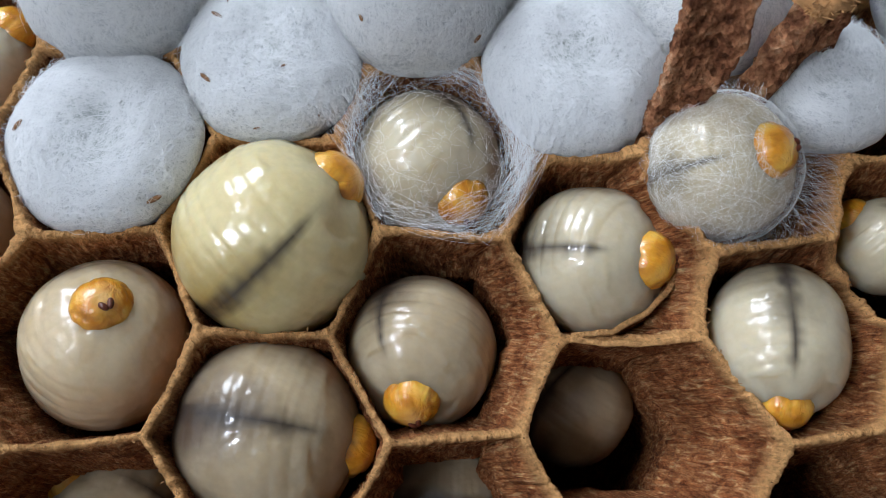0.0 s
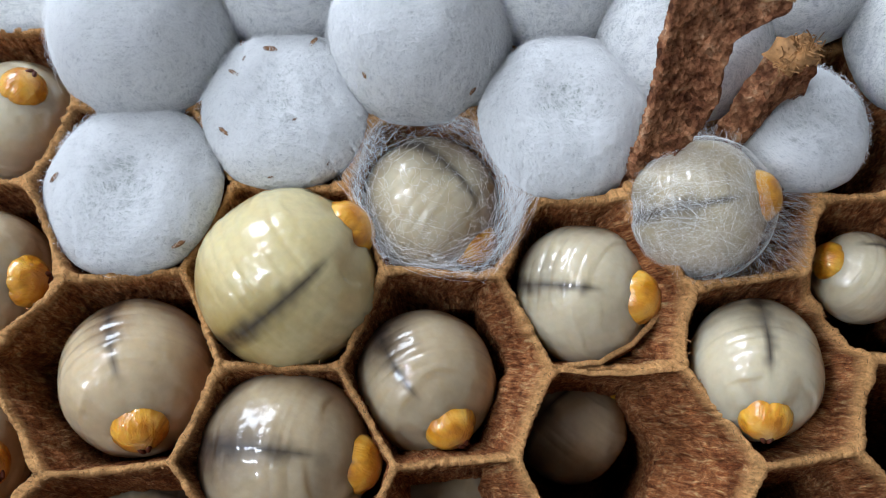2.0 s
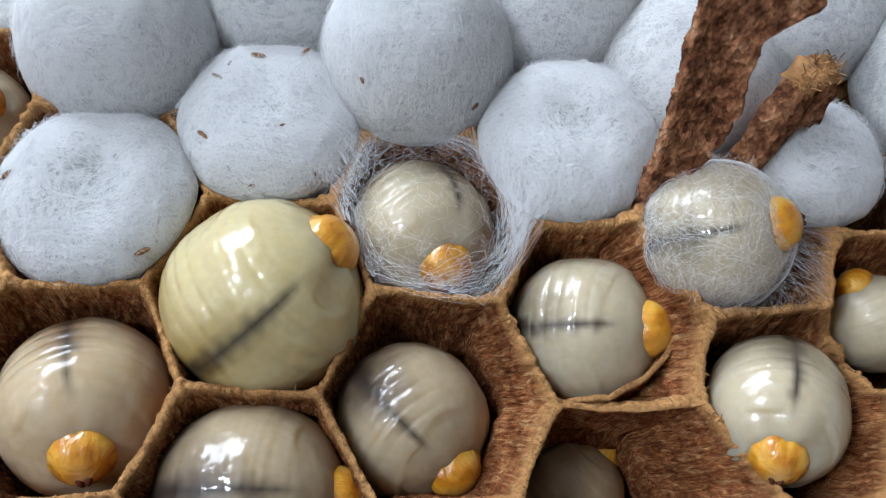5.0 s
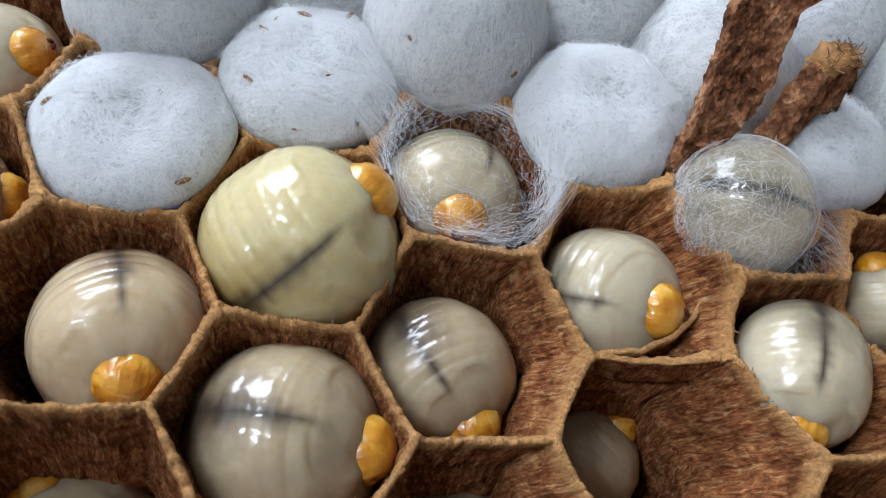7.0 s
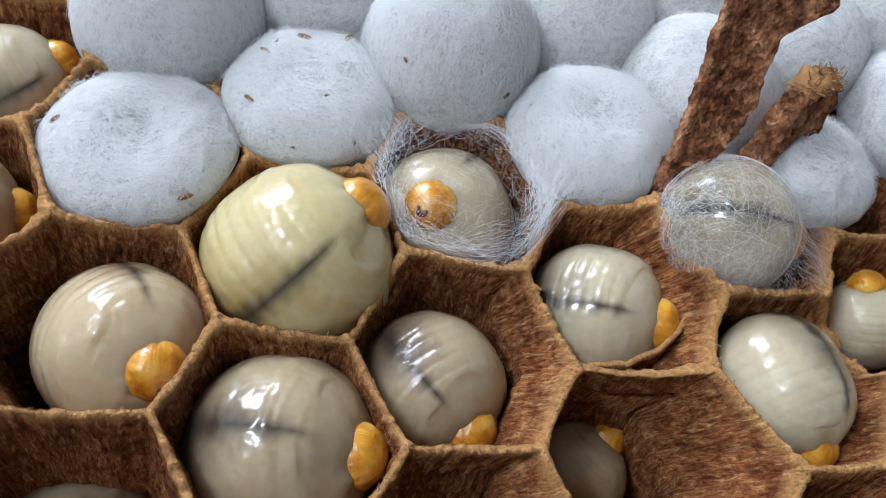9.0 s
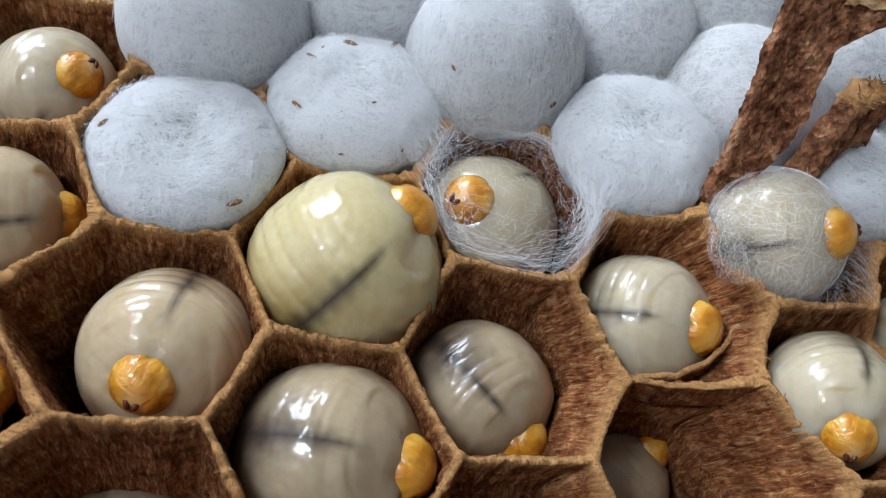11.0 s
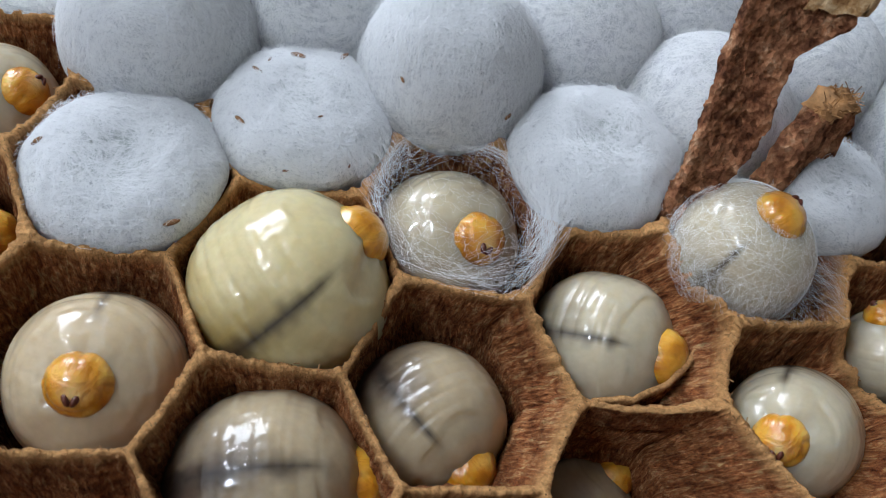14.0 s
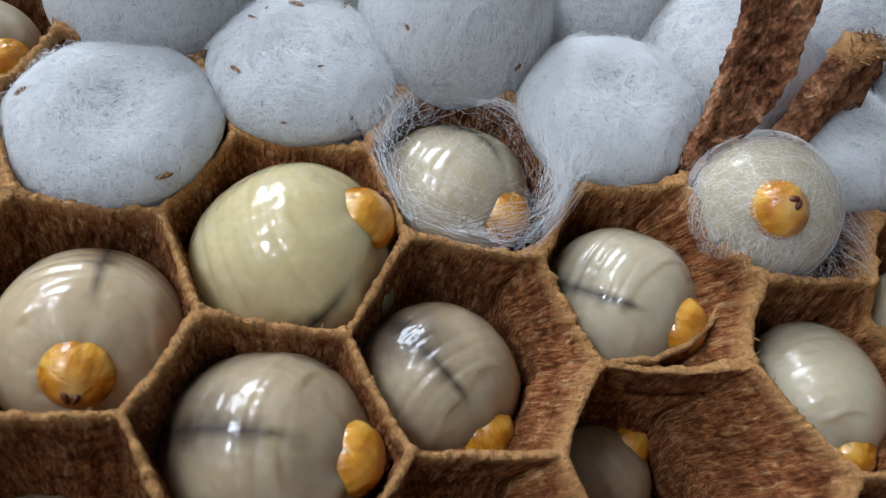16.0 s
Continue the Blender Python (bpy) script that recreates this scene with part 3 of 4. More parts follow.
# ---- larvae ----
LARVAE = {}


def larva(key, x, y, z, R, skin, label, long=1.0):
    """Local x runs to the head, z up the back, where the dark gut line shows."""
    thing = tagged(new("hornet_larva"), label, "larva", group="larvae in the comb")
    thing.location = Vector((x, y, z)) * MM
    rings, n = 132, 64
    rows, gut, grooves, fats = [], [], [], []
    seed = Vector((x, y, 3))
    for i in range(rings + 1):
        a = math.pi * i / rings  # 0 at the tail end, pi at the head
        lx = -math.cos(a)
        rad = math.sin(a) if lx < 0 else max(0.0, 1 - lx ** 2.7) ** 0.5
        rad *= 1 - 0.05 * lx
        seg = (lx + 1) / 2 * 11 + 0.25
        groove = 1 - abs(math.cos(math.pi * seg)) ** 5
        crease = 0.0035 + 0.007 * max(0.0, lx - 0.1)
        row = []
        for j in range(n):
            b = math.tau * j / n
            back, side = math.cos(b), math.sin(b)
            lump = 0.022 * noise.noise(Vector((lx * 1.6, back * 1.3, side * 1.3)) + seed)
            for fold_mid, fold_depth, salt in ((0.50, 0.012, 4), (0.80, 0.028, 11)):
                fold_at = fold_mid - 0.10 * back - 0.05 * side - 0.16 * noise.noise(Vector((back * 1.5, side * 1.5, 9 + salt)) + seed)
                past = max(0.0, min(1.0, (lx - fold_at) / 0.03 + 0.5))
                some = max(0.0, 0.35 + 1.5 * noise.noise(Vector((back * 1.2, side * 1.2, salt)) + seed))
                lump += fold_depth * some * (0.4 * math.exp(-(((lx - fold_at + 0.05) / 0.05) ** 2)) - past * past * (3 - 2 * past))
            scallop = abs(math.sin(math.pi * seg + math.pi / 2 + 0.6 * noise.noise(Vector((back * 1.1, side * 1.1, 2)) + seed))) - 1
            hump = max(0.15, 0.8 + 0.9 * noise.noise(Vector((seg * 0.35, back * 1.2, side * 1.2)) + seed)) * (0.75 + 0.25 * back) * max(0.2, min(1.0, 1.05 + lx))
            k = 1 + 0.016 * scallop * hump - crease * (1 - groove) * (0.75 + 0.5 * noise.noise(Vector((seg * 0.6, back, side)) + seed)) + lump
            k += 0.004 * noise.noise(Vector((seg * 0.9, back * 2.6, side * 2.6)) + seed)
            row.append(Vector((lx * R * long * (1 + lump), side * rad * R * k, back * rad * R * k)))
            wide = (0.096 - 0.044 * lx) * (1 + 0.45 * noise.noise(Vector((lx * 7, 0, 0)) + seed))
            run = max(0.0, min(1.0, (lx + 0.97) / 0.15)) * max(0.0, min(1.0, (0.86 - lx) / 0.25))
            wander = 0.03 * noise.noise(Vector((lx * 4, 5, 0)) + seed)
            line = math.exp(-(((side * rad - wander) / wide) ** 4)) if back > 0 else 0.0
            gut.append(0.97 * line * run)
            front = max(0.0, min(1.0, (lx + 0.75) / 1.3))
            front = front * front * (3 - 2 * front)
            vessel = math.exp(-((side * rad / 0.42) ** 2)) * max(0.0, min(1.0, (back + 0.1) / 0.5)) * max(0.0, min(1.0, (0.75 - lx) / 0.6))
            milk = (0.40 + 0.60 * front) * (1 - 0.62 * vessel) + 0.22 * noise.noise(Vector((lx * 2, back * 2, side * 2)) + seed)
            fats.append(0.78 * max(0.0, min(1.0, milk)))
            grooves.append(0.10 * max(0.0, lx - 0.3) * (1 - groove) * (0.5 + 1.0 * noise.noise(Vector((seg * 0.8, back * 2, side * 2)) + seed)))
        rows.append(row)
    link_part("body", grid_mesh("body", rows, fields={"gut": gut, "groove": grooves, "fat": fats}), skin, thing)
    # the head capsule, sunk into the front end
    hr = 1.55 * (R / 4.4) ** 0.6
    head_rows, pleats, faces_ = [], [], []
    for i in range(37):
        a = math.pi * i / 36
        row = []
        for j in range(56):
            b = math.tau * j / 56
            back, side = math.cos(b), math.sin(b)
            lx, rad = -math.cos(a), math.sin(a)
            k = 1.0 - 0.05 * math.exp(-((side / 0.10) ** 2)) * (1 if back > 0 else 0.3) * rad
            k += 0.030 * math.exp(-(((abs(side) - 0.45) / 0.22) ** 2)) * (back > -0.3) * rad
            rib = abs(math.sin(6.5 * b + 0.5 * noise.noise(Vector((lx * 2, back, side)) + seed)))
            where = rad * max(0.0, min(1.0, (lx + 0.5) / 0.4)) * max(0.0, min(1.0, (0.93 - lx) / 0.3)) * (1.0 if back > -0.2 else 0.35)
            k += 0.022 * (rib ** 0.7 - 0.7) * where
            k -= 0.07 * math.exp(-(((lx - 0.48) / 0.11) ** 2)) * (back < 0.2)
            k += 0.012 * noise.noise(Vector((lx * 3, back * 3, side * 3)) + seed)
            pleats.append(0.5 * where * math.exp(-((rib / 0.16) ** 2)) * (0.6 + 0.8 * abs(noise.noise(Vector((lx * 2, back * 5, side * 5)) + seed))))
            faces_.append(0.8 * math.exp(-((side * rad / 0.34) ** 2) - (((back * rad + 0.34) / 0.42) ** 2)) * max(0.0, lx))
            row.append(Vector((lx * hr * 0.82, side * rad * hr * k * 1.02, back * rad * hr * k * 0.95)))
        head_rows.append(row)
    head = link_part("head", grid_mesh("head", head_rows, fields={"pleat": pleats, "face": faces_}), HEAD, thing, "glossy orange head capsule")
    head.location = Vector((R * long * 0.90, 0, -0.04 * R)) * MM
    for s in (-1, 1):
        jaw_rows = []
        for i in range(11):
            a = math.pi * i / 10
            across = -math.cos(a) * (1 - 0.25 * math.sin(a))
            row = []
            for b in (math.tau * j / 12 for j in range(12)):
                row.append(Vector((hr * (0.68 + 0.14 * math.sin(a) * math.cos(b)), s * hr * (0.125 + 0.145 * across), -hr * (0.46 - 0.10 * across) + hr * 0.17 * math.sin(a) ** 0.7 * math.sin(b))))
            jaw_rows.append(row)
        link_part("mandible", grid_mesh("mandible", jaw_rows), JAW, head, "dark brown mandible")
    LARVAE[key] = (thing, (x, y, z))
    return thing


PLAIN = "pale glossy hornet larva curled in its open paper cell"
larva("L00", -16.0, -5.3, -2.8, 4.5, LARVA_PALE, "greyish cream hornet larva turning about in its open cell")
larva("L1m", -6.9, 0.0, -1.5, 5.1, LARVA_CREAM, "fat yellowish cream hornet larva bulging out of its cell")
larva("L1p", -7.0, -9.8, -3.6, 4.85, LARVA_GREY_SHADED, "greyish glossy hornet larva filling its cell sideways")
larva("L20", 0.8, -5.3, -4.4, 4.0, LARVA_GREY_SHADED, "greyish hornet larva lying deep in its cell")
larva("web", 0.9, 5.0, -3.6, 4.1, LARVA_WHITE, "milky hornet larva spinning under a loose silk web")
larva("L3m", 9.9, -0.5, -3.6, 4.05, LARVA_WHITE, "milky hornet larva behind a bent paper flap")
larva("silk", 16.0, 3.45, 0.1, 3.68, LARVA_WHITE, "milky hornet larva wrapped in a thin silk veil")
larva("L40", 18.95, -4.9, -2.2, 3.52, LARVA_WHITE, "milky white hornet larva in a wide open cell", 1.14)
larva("L50", 25.5, 0.5, -4.0, 2.6, LARVA_WHITE, "small pale hornet larva behind a torn cell wall")
larva("Lm15", -25.4, 10.9, -3.5, 3.8, LARVA_WHITE, "pale hornet larva beside a silk-capped cell")
larva("Lm05", -25.6, 0.2, -2.2, 4.3, LARVA_PALE, PLAIN)
larva("Lm5", -26.5, -10.0, -3.0, 4.3, LARVA_PALE, PLAIN)
# these three lie in shade, partly painted by the darker grey skin
larva("L01", -16.5, -14.2, -9.8, 4.6, LARVA_GREY_SHADED, "shaded hornet larva deep in a dark cell")
larva("L21", 1.9, -12.9, -10.6, 4.39, LARVA_GREY_SHADED, "grey hornet larva deep in its cell")
larva("L3p", 9.2, -7.3, -10.5, 3.5, LARVA_GREY_SHADED, "shadowed hornet larva at the bottom of a roomy cell")


# ---- silk webs over spinning larvae ----
def net(name, nodes, lift_to, keep, width, parent, rnd, mat):
    """A net of threads: neighbouring nodes joined, with gaps."""
    flat = [Vector((p[0], p[1])) for p in nodes]
    edges = geometry.delaunay_2d_cdt(flat, [], [], 0, 1e-6)[1]
    verts, faces = [], []
    for i, j in edges:
        a, b = flat[i], flat[j]
        if (a - b).length > 1.9 or rnd.random() > keep:
            continue
        m = (a + b) / 2 + Vector((rnd.uniform(-0.06, 0.06), rnd.uniform(-0.06, 0.06)))
        path = [lift_to(a), lift_to(m), lift_to(b)]
        ribbon(verts, faces, path, lambda p: Vector((0, -0.3, 1)).normalized(), width * rnd.uniform(0.6, 1.4))
    return threads(name, verts, faces, mat, parent)


def loose_web():
    rnd = random.Random(5)
    corners = [junction(2, -1.0, k) for k in range(6)]
    mid = sum(corners, Vector()) / 6
    thing = tagged(new("silk_web"), "loose white silk web spun across an open cell", "silk web")
    thing.location = Vector((mid.x, mid.y, 0)) * MM

    def edge(a):
        k, s = divmod((a % math.tau) / math.tau * 6, 1)
        return (corners[int(k) % 6].lerp(corners[(int(k) + 1) % 6], s) - mid).to_2d().length

    def top(p):
        rho = min(1.15, p.length / edge(math.atan2(p.y, p.x)))
        sag = 0.1 * noise.noise(Vector((p.x, p.y, 1)))
        return Vector((p.x, p.y, -0.1 + 1.1 * max(0.0, 1 - rho * rho) + sag))

    for count, inner, keep, width in ((620, 0.50, 0.62, 0.007), (420, 0.0, 0.42, 0.0055), (330, 0.74, 0.6, 0.0065)):
        nodes = []
        for _ in range(count):
            a = rnd.uniform(0, math.tau)
            rho = inner + (0.97 - inner) * rnd.random() ** 0.8
            p = Vector((math.cos(a), math.sin(a))) * rho * edge(a)
            nodes.append(p)
        net("net", nodes, top, keep, width, thing, rnd, STRAND)
    verts, faces = [], []
    for _ in range(360):
        a = rnd.uniform(0, math.tau)
        if rnd.random() < 0.45:
            a = rnd.uniform(-0.9, 0.6)
        b = a + rnd.choice((-1, 1)) * rnd.uniform(0.35, 1.25)
        pa = Vector((math.cos(a), math.sin(a))) * edge(a) * rnd.uniform(0.9, 1.02)
        pb = Vector((math.cos(b), math.sin(b))) * edge(b) * rnd.uniform(0.9, 1.0)
        bow = rnd.uniform(-0.25, 0.25)
        path = []
        for i in range(7):
            q = pa.lerp(pb, i / 6)
            q += (pb - pa).orthogonal() * bow * math.sin(math.pi * i / 6) * 0.5
            path.append(top(q) + Vector((0, 0, 0.06 * rnd.random())))
        ribbon(verts, faces, path, lambda p: Vector((0, -0.3, 1)).normalized(), rnd.uniform(0.005, 0.011))
    threads("long_thread", verts, faces, STRAND, thing)
    # threads drawn over from the neighbouring caps
    base = Vector((mid.x, mid.y, 0))
    verts, faces = [], []
    for cap, i0, i1, count, a0, a1 in (((3, -1.5), 24, 41, 420, -0.7, 0.75), ((1, -1.5), 50, 61, 120, 2.3, 3.3), ((2, -2.0), 40, 50, 90, 1.0, 2.1)):
        cap_mid, cap_at, cap_outline = CAP_AT[cap]
        for _ in range(count):
            f = rnd.random()
            start = cap_at(i0 + (i1 - i0) * f, rnd.uniform(0.72, 0.97)) - base
            a = a1 + (a0 - a1) * f + rnd.gauss(0, 0.16)
            end = Vector((math.cos(a), math.sin(a))) * edge(a) * rnd.uniform(0.72, 0.99)
            end = top(end)
            bow = Vector((rnd.gauss(0, 0.25), rnd.gauss(0, 0.25), rnd.uniform(-0.15, 0.25)))
            path = [start.lerp(end, q / 5) + bow * math.sin(math.pi * q / 5) for q in range(6)]
            ribbon(verts, faces, path, lambda p: Vector((0, -0.3, 1)).normalized(), rnd.uniform(0.006, 0.012))
    threads("draped_thread", verts, faces, STRAND, thing)


def silk_veil():
    """A fine cocoon drawn close over the raised larva."""
    rnd = random.Random(8)
    mid, R = Vector((16.2, 3.45, 0.1)), 3.92
    thing = tagged(new("silk_veil"), "thin translucent silk veil wrapped round a larva", "silk web")
    thing.location = mid * MM

    def top(p):
        rho = min(0.995, p.length / (R * 1.35))
        if rho < 1e-4:
            return Vector((0, 0, R))
        a = rho * 2.15
        d = p.normalized()
        wob = 1 + 0.02 * noise.noise(Vector((p.x, p.y, 0)))
        return Vector((d.x * math.sin(a), d.y * math.sin(a), math.cos(a))) * R * wob

    for count, inner, keep, width in ((650, 0.45, 0.6, 0.0065), (500, 0.0, 0.35, 0.006)):
        nodes = []
        for _ in range(count):
            a, rho = rnd.uniform(0, math.tau), inner + (1 - inner) * rnd.random() ** 0.6
            nodes.append(Vector((math.cos(a), math.sin(a))) * rho * R * 1.33)
        net("net", nodes, top, keep, width, thing, rnd, STRAND)
    verts, faces = [], []
    for _ in range(1300):
        a = rnd.uniform(0, math.tau)
        p = Vector((math.cos(a), math.sin(a))) * R * 1.3 * rnd.random() ** 0.45
        turn, path = rnd.uniform(0, math.tau), []
        for _ in range(rnd.randint(5, 12)):
            if p.length < R * 1.33:
                path.append(top(p) * rnd.uniform(1.0, 1.012))
            turn += rnd.uniform(-0.4, 0.4)
            p = p + Vector((math.cos(turn), math.sin(turn))) * 0.42
        if len(path) > 2:
            ribbon(verts, faces, path, lambda q: q.normalized(), rnd.uniform(0.004, 0.009))
    threads("long_thread", verts, faces, STRAND, thing)
    # guy threads from the veil's flank to the rim of its cell
    verts, faces = [], []
    for _ in range(520):
        k, f = rnd.randrange(6), rnd.random()
        end = rim_point(4, -1.0, k, f) - mid + Vector((0, 0, rnd.uniform(-0.8, 0.05)))
        d = end.to_2d().normalized()
        a = rnd.uniform(0.9, 1.5)
        start = Vector((d.x * math.sin(a), d.y * math.sin(a), math.cos(a))) * R
        turn = Matrix.Rotation(rnd.gauss(0, 0.22), 3, "Z")
        start = turn @ start
        bow = Vector((rnd.gauss(0, 0.15), rnd.gauss(0, 0.15), rnd.uniform(-0.1, 0.2))) + start.normalized() * 0.25
        path = [start.lerp(end, q / 5) + bow * math.sin(math.pi * q / 5) for q in range(6)]
        ribbon(verts, faces, path, lambda q: q.normalized(), rnd.uniform(0.005, 0.010))
    threads("guy_thread", verts, faces, STRAND, thing)


loose_web()
silk_veil()


# ---- torn paper ----
def sheet(name, columns, thick, mat, parent, label="", rough=0.12, fields=True):
    """A ragged sheet with thickness: columns of points (mm), each from the bottom up."""
    front, back = [], []
    n, m = len(columns), len(columns[0])
    for i in range(n):
        f, b = [], []
        for j in range(m):
            p = columns[i][j]
            d = columns[min(i + 1, n - 1)][j] - columns[max(i - 1, 0)][j]
            u = columns[i][min(j + 1, m - 1)] - columns[i][max(j - 1, 0)]
            nn = d.cross(u).normalized()
            w = rough * noise.noise(p * 1.3) + rough * 0.6 * noise.noise(p * 3.7) + rough * 0.45 * noise.noise(p * 8.0)
            f.append(p + nn * (thick / 2 + w))
            b.append(p - nn * (thick / 2 - w))
        front.append(f)
        back.append(b)
    # one closed loop round each cross-section, column by column along the sheet's height
    rings = []
    for j in range(m):
        rings.append([front[i][j] for i in range(n)] + [back[i][j] for i in range(n - 1, -1, -1)])
    mesh = grid_mesh(name, rings, cap_end=True, fields={"lip": [0.8 if j == m - 1 else 0.0 for j in range(m) for _ in range(2 * n)], "wall": [tuple(p) for row in rings for p in row]})
    bm_ = bmesh.new()
    bm_.from_mesh(mesh)
    bmesh.ops.triangulate(bm_, faces=[f_ for f_ in bm_.faces if len(f_.verts) > 4])
    bm_.to_mesh(mesh)
    bm_.free()
    return link_part(name, mesh, mat, parent, label)


def curve_at(points, s):
    """A smooth value along evenly spaced values."""
    x = s * (len(points) - 1)
    i = min(int(x), len(points) - 2)
    f = x - i
    f = f * f * (3 - 2 * f) * 0.35 + f * 0.65
    return points[i] + (points[i + 1] - points[i]) * f


def torn_strip():
    thing = tagged(new("torn_paper_strip"), "rough brown strip of torn nest envelope standing upright", "paper strip")
    thing.location = Vector((14.5, 7.0, 0)) * MM
    # the two edges and the lean, every 1.5 mm of height
    left = (11.9, 12.2, 12.4, 12.65, 12.85, 13.05, 13.15, 13.3, 13.4, 13.5, 13.6)
    right = (12.6, 13.1, 14.2, 15.3, 16.0, 16.35, 16.35, 16.6, 18.6, 19.6, 19.7)
    columns = []
    for i in range(41):
        s = i / 40
        col = []
        for j in range(141):
            h = j / 140
            z = -1.5 + 15.0 * h
            x0, x1 = curve_at(left, h), curve_at(right, h)
            e = 0.16 * noise.noise(Vector((s * 3, z * 1.3, 4))) + 0.15 * noise.noise(Vector((s * 3, z * 3.6, 9)))
            x = x0 + (x1 - x0) * s + e * (1 if s > 0.5 else 0.6) * abs(2 * s - 1)
            arm = max(0.0, x - 16.2)
            y = 4.9 + 0.45 * z + 0.35 * math.sin(math.pi * s) + 0.25 * noise.noise(Vector((x * 0.5, z * 0.4, 0)))
            z += 0.12 * arm * max(0.0, min(1.0, (z - 9.0) / 2.0)) + (0.25 * noise.noise(Vector((x * 2.2, 0, 3))) if j == 140 else 0)
            col.append(Vector((x - 14.5, y - 7.0, z)))
        columns.append(col)
    sheet("strip", columns, 0.75, TORN, thing, rough=0.22)
    # the pale torn edge under the bent arm
    top = [[columns[i][118 + k * 3] + Vector((0.05, -0.25, 0.25 * noise.noise(columns[i][122] * 2))) for k in range(5)] for i in range(20, 41)]
    sheet("torn_edge", top, 0.82, PALE_TORN, thing, "pale fibrous torn edge", rough=0.16)


def torn_stub():
    thing = tagged(new("torn_paper_stub"), "short brown paper stub with a frayed tan top", "paper stub")
    thing.location = Vector((19.5, 9.0, 0)) * MM
    columns = []
    for i in range(17):
        s = i / 16
        col = []
        foot = Vector((17.8 + 3.5 * s, 7.3 + 2.4 * s + 0.5 * math.sin(math.pi * s)))
        peak = 1.3 + 4.2 * min(1.0, s * 1.7) ** 0.9
        for j in range(17):
            h = j / 16
            z = -1.5 + (peak + 1.5) * h
            col.append(Vector((foot.x - 19.5, foot.y - 9.0 + 0.08 * z, z + (0.2 * noise.noise(Vector((s * 9, 1, 1))) if j == 16 else 0))))
        columns.append(col)
    sheet("stub", columns, 1.7, TORN, thing, rough=0.3)
    top = [[columns[i][16] + Vector((0, 0, dz + 0.25 * noise.noise(columns[i][16] * 2.3) * (dz > 0))) for dz in (-0.25, 0.05, 0.15)] for i in range(8, 17)]
    sheet("broken_top", top, 1.72, RIM_FIBRE, thing, "tan fibrous broken top", rough=0.3)
    # frayed fibres standing off the break
    rnd = random.Random(31)
    verts, faces = [], []
    for _ in range(160):
        p = columns[rnd.randrange(8, 17)][16] + Vector((rnd.uniform(-0.3, 0.3), rnd.uniform(-0.8, 0.8), 0.1))
        way = Vector((rnd.uniform(-1, 1), rnd.uniform(-1, 1), rnd.uniform(0.0, 0.8))).normalized() * rnd.uniform(0.2, 0.6)
        ribbon(verts, faces, [p, p + way * 0.5 + Vector((0, 0, 0.03)), p + way], lambda v: Vector((0.2, -0.3, 1)).normalized(), rnd.uniform(0.04, 0.09))
    threads("frayed_fibre", verts, faces, RIM_FIBRE, thing)


def bent_flap(points, tops, depth, label):
    thing = tagged(new("paper_flap"), label, "paper flap", group="loose paper flaps")
    base = Vector((points[0][0], points[0][1], 0))
    thing.location = base * MM
    columns = []
    for i in range(25):
        s = i / 24
        x, y = curve_at([p[0] for p in points], s), curve_at([p[1] for p in points], s)
        t = curve_at(tops, s) + 0.14 * noise.noise(Vector((s * 14, 2, depth))) + 0.10 * noise.noise(Vector((s * 40, 5, depth)))
        columns.append([Vector((x, y, t - depth * (1 - j / 12))) - base for j in range(13)])
    sheet("flap", columns, 0.28, PAPER, thing, rough=0.06)


torn_strip()
torn_stub()
bent_flap([(8.6, -4.9), (10.6, -4.7), (12.4, -3.7), (13.6, -2.4), (14.3, -1.1)], [-1.7, -1.4, -1.5, -1.5, -1.4], 6.0, "bent brown paper flap curling up beside a larva")
bent_flap([(8.5, -5.1), (10.0, -5.3), (11.6, -5.35), (13.2, -5.3), (14.3, -5.2)], [-1.6, -1.4, -1.2, -0.9, -0.6], 2.0, "ragged paper layer peeling off a cell rim")


# ---- crumbs of paper on the caps ----
def crumb(c, r, x, y, size, turn):
    mid, at, outline = CAP_AT[(c, r)]
    d = Vector((x - mid.x, y - mid.y))
    n = len(outline)
    a = (math.atan2(d.y, d.x) - math.atan2(outline[0].y, outline[0].x)) / math.tau * n
    rho = min(0.98, d.length / outline[int(round(a)) % n].length)
    p = at(a % n, rho)
    size *= 1.3
    thing = tagged(new("paper_crumb"), "tiny brown crumb of nest paper on a silk cap", "crumb", group="paper crumbs")
    thing.matrix_world = pose(p.x * MM, p.y * MM, p.z * MM, 0, 0, turn)
    rows = []
    for i in range(7):
        ang = math.pi * i / 6
        rows.append([Vector((-math.cos(ang) * size, math.sin(ang) * size * 0.35 * math.cos(b) * (1 + 0.4 * noise.noise(Vector((i, b, x)))), math.sin(ang) * size * 0.28 * math.sin(b) + 0.12)) for b in (math.tau * q / 8 for q in range(8))])
    link_part("flake", grid_mesh("flake", rows), CRUMB, thing)


for spec in (
    (1, -1.5, -6.7, 8.3, 0.13, 20), (1, -1.5, -10.6, 8.3, 0.3, -40), (1, -1.5, -9.9, 11.9, 0.28, -30), (1, -1.5, -5.0, 13.2, 0.3, 50), (1, -1.5, -7.4, 13.2, 0.36, -10),
    (1, -1.5, -9.2, 12.8, 0.14, 70), (2, -2.0, 3.6, 10.0, 0.26, 60), (2, -2.0, -2.3, 10.6, 0.2, -70), (1, -1.5, -8.6, 5.6, 0.14, 10), (1, -1.5, -5.6, 5.6, 0.12, 80), (0, -1.0, -12.8, 1.6, 0.34, 30), (0, -1.0, -20.4, 5.2, 0.3, 60),
):
    crumb(*spec)


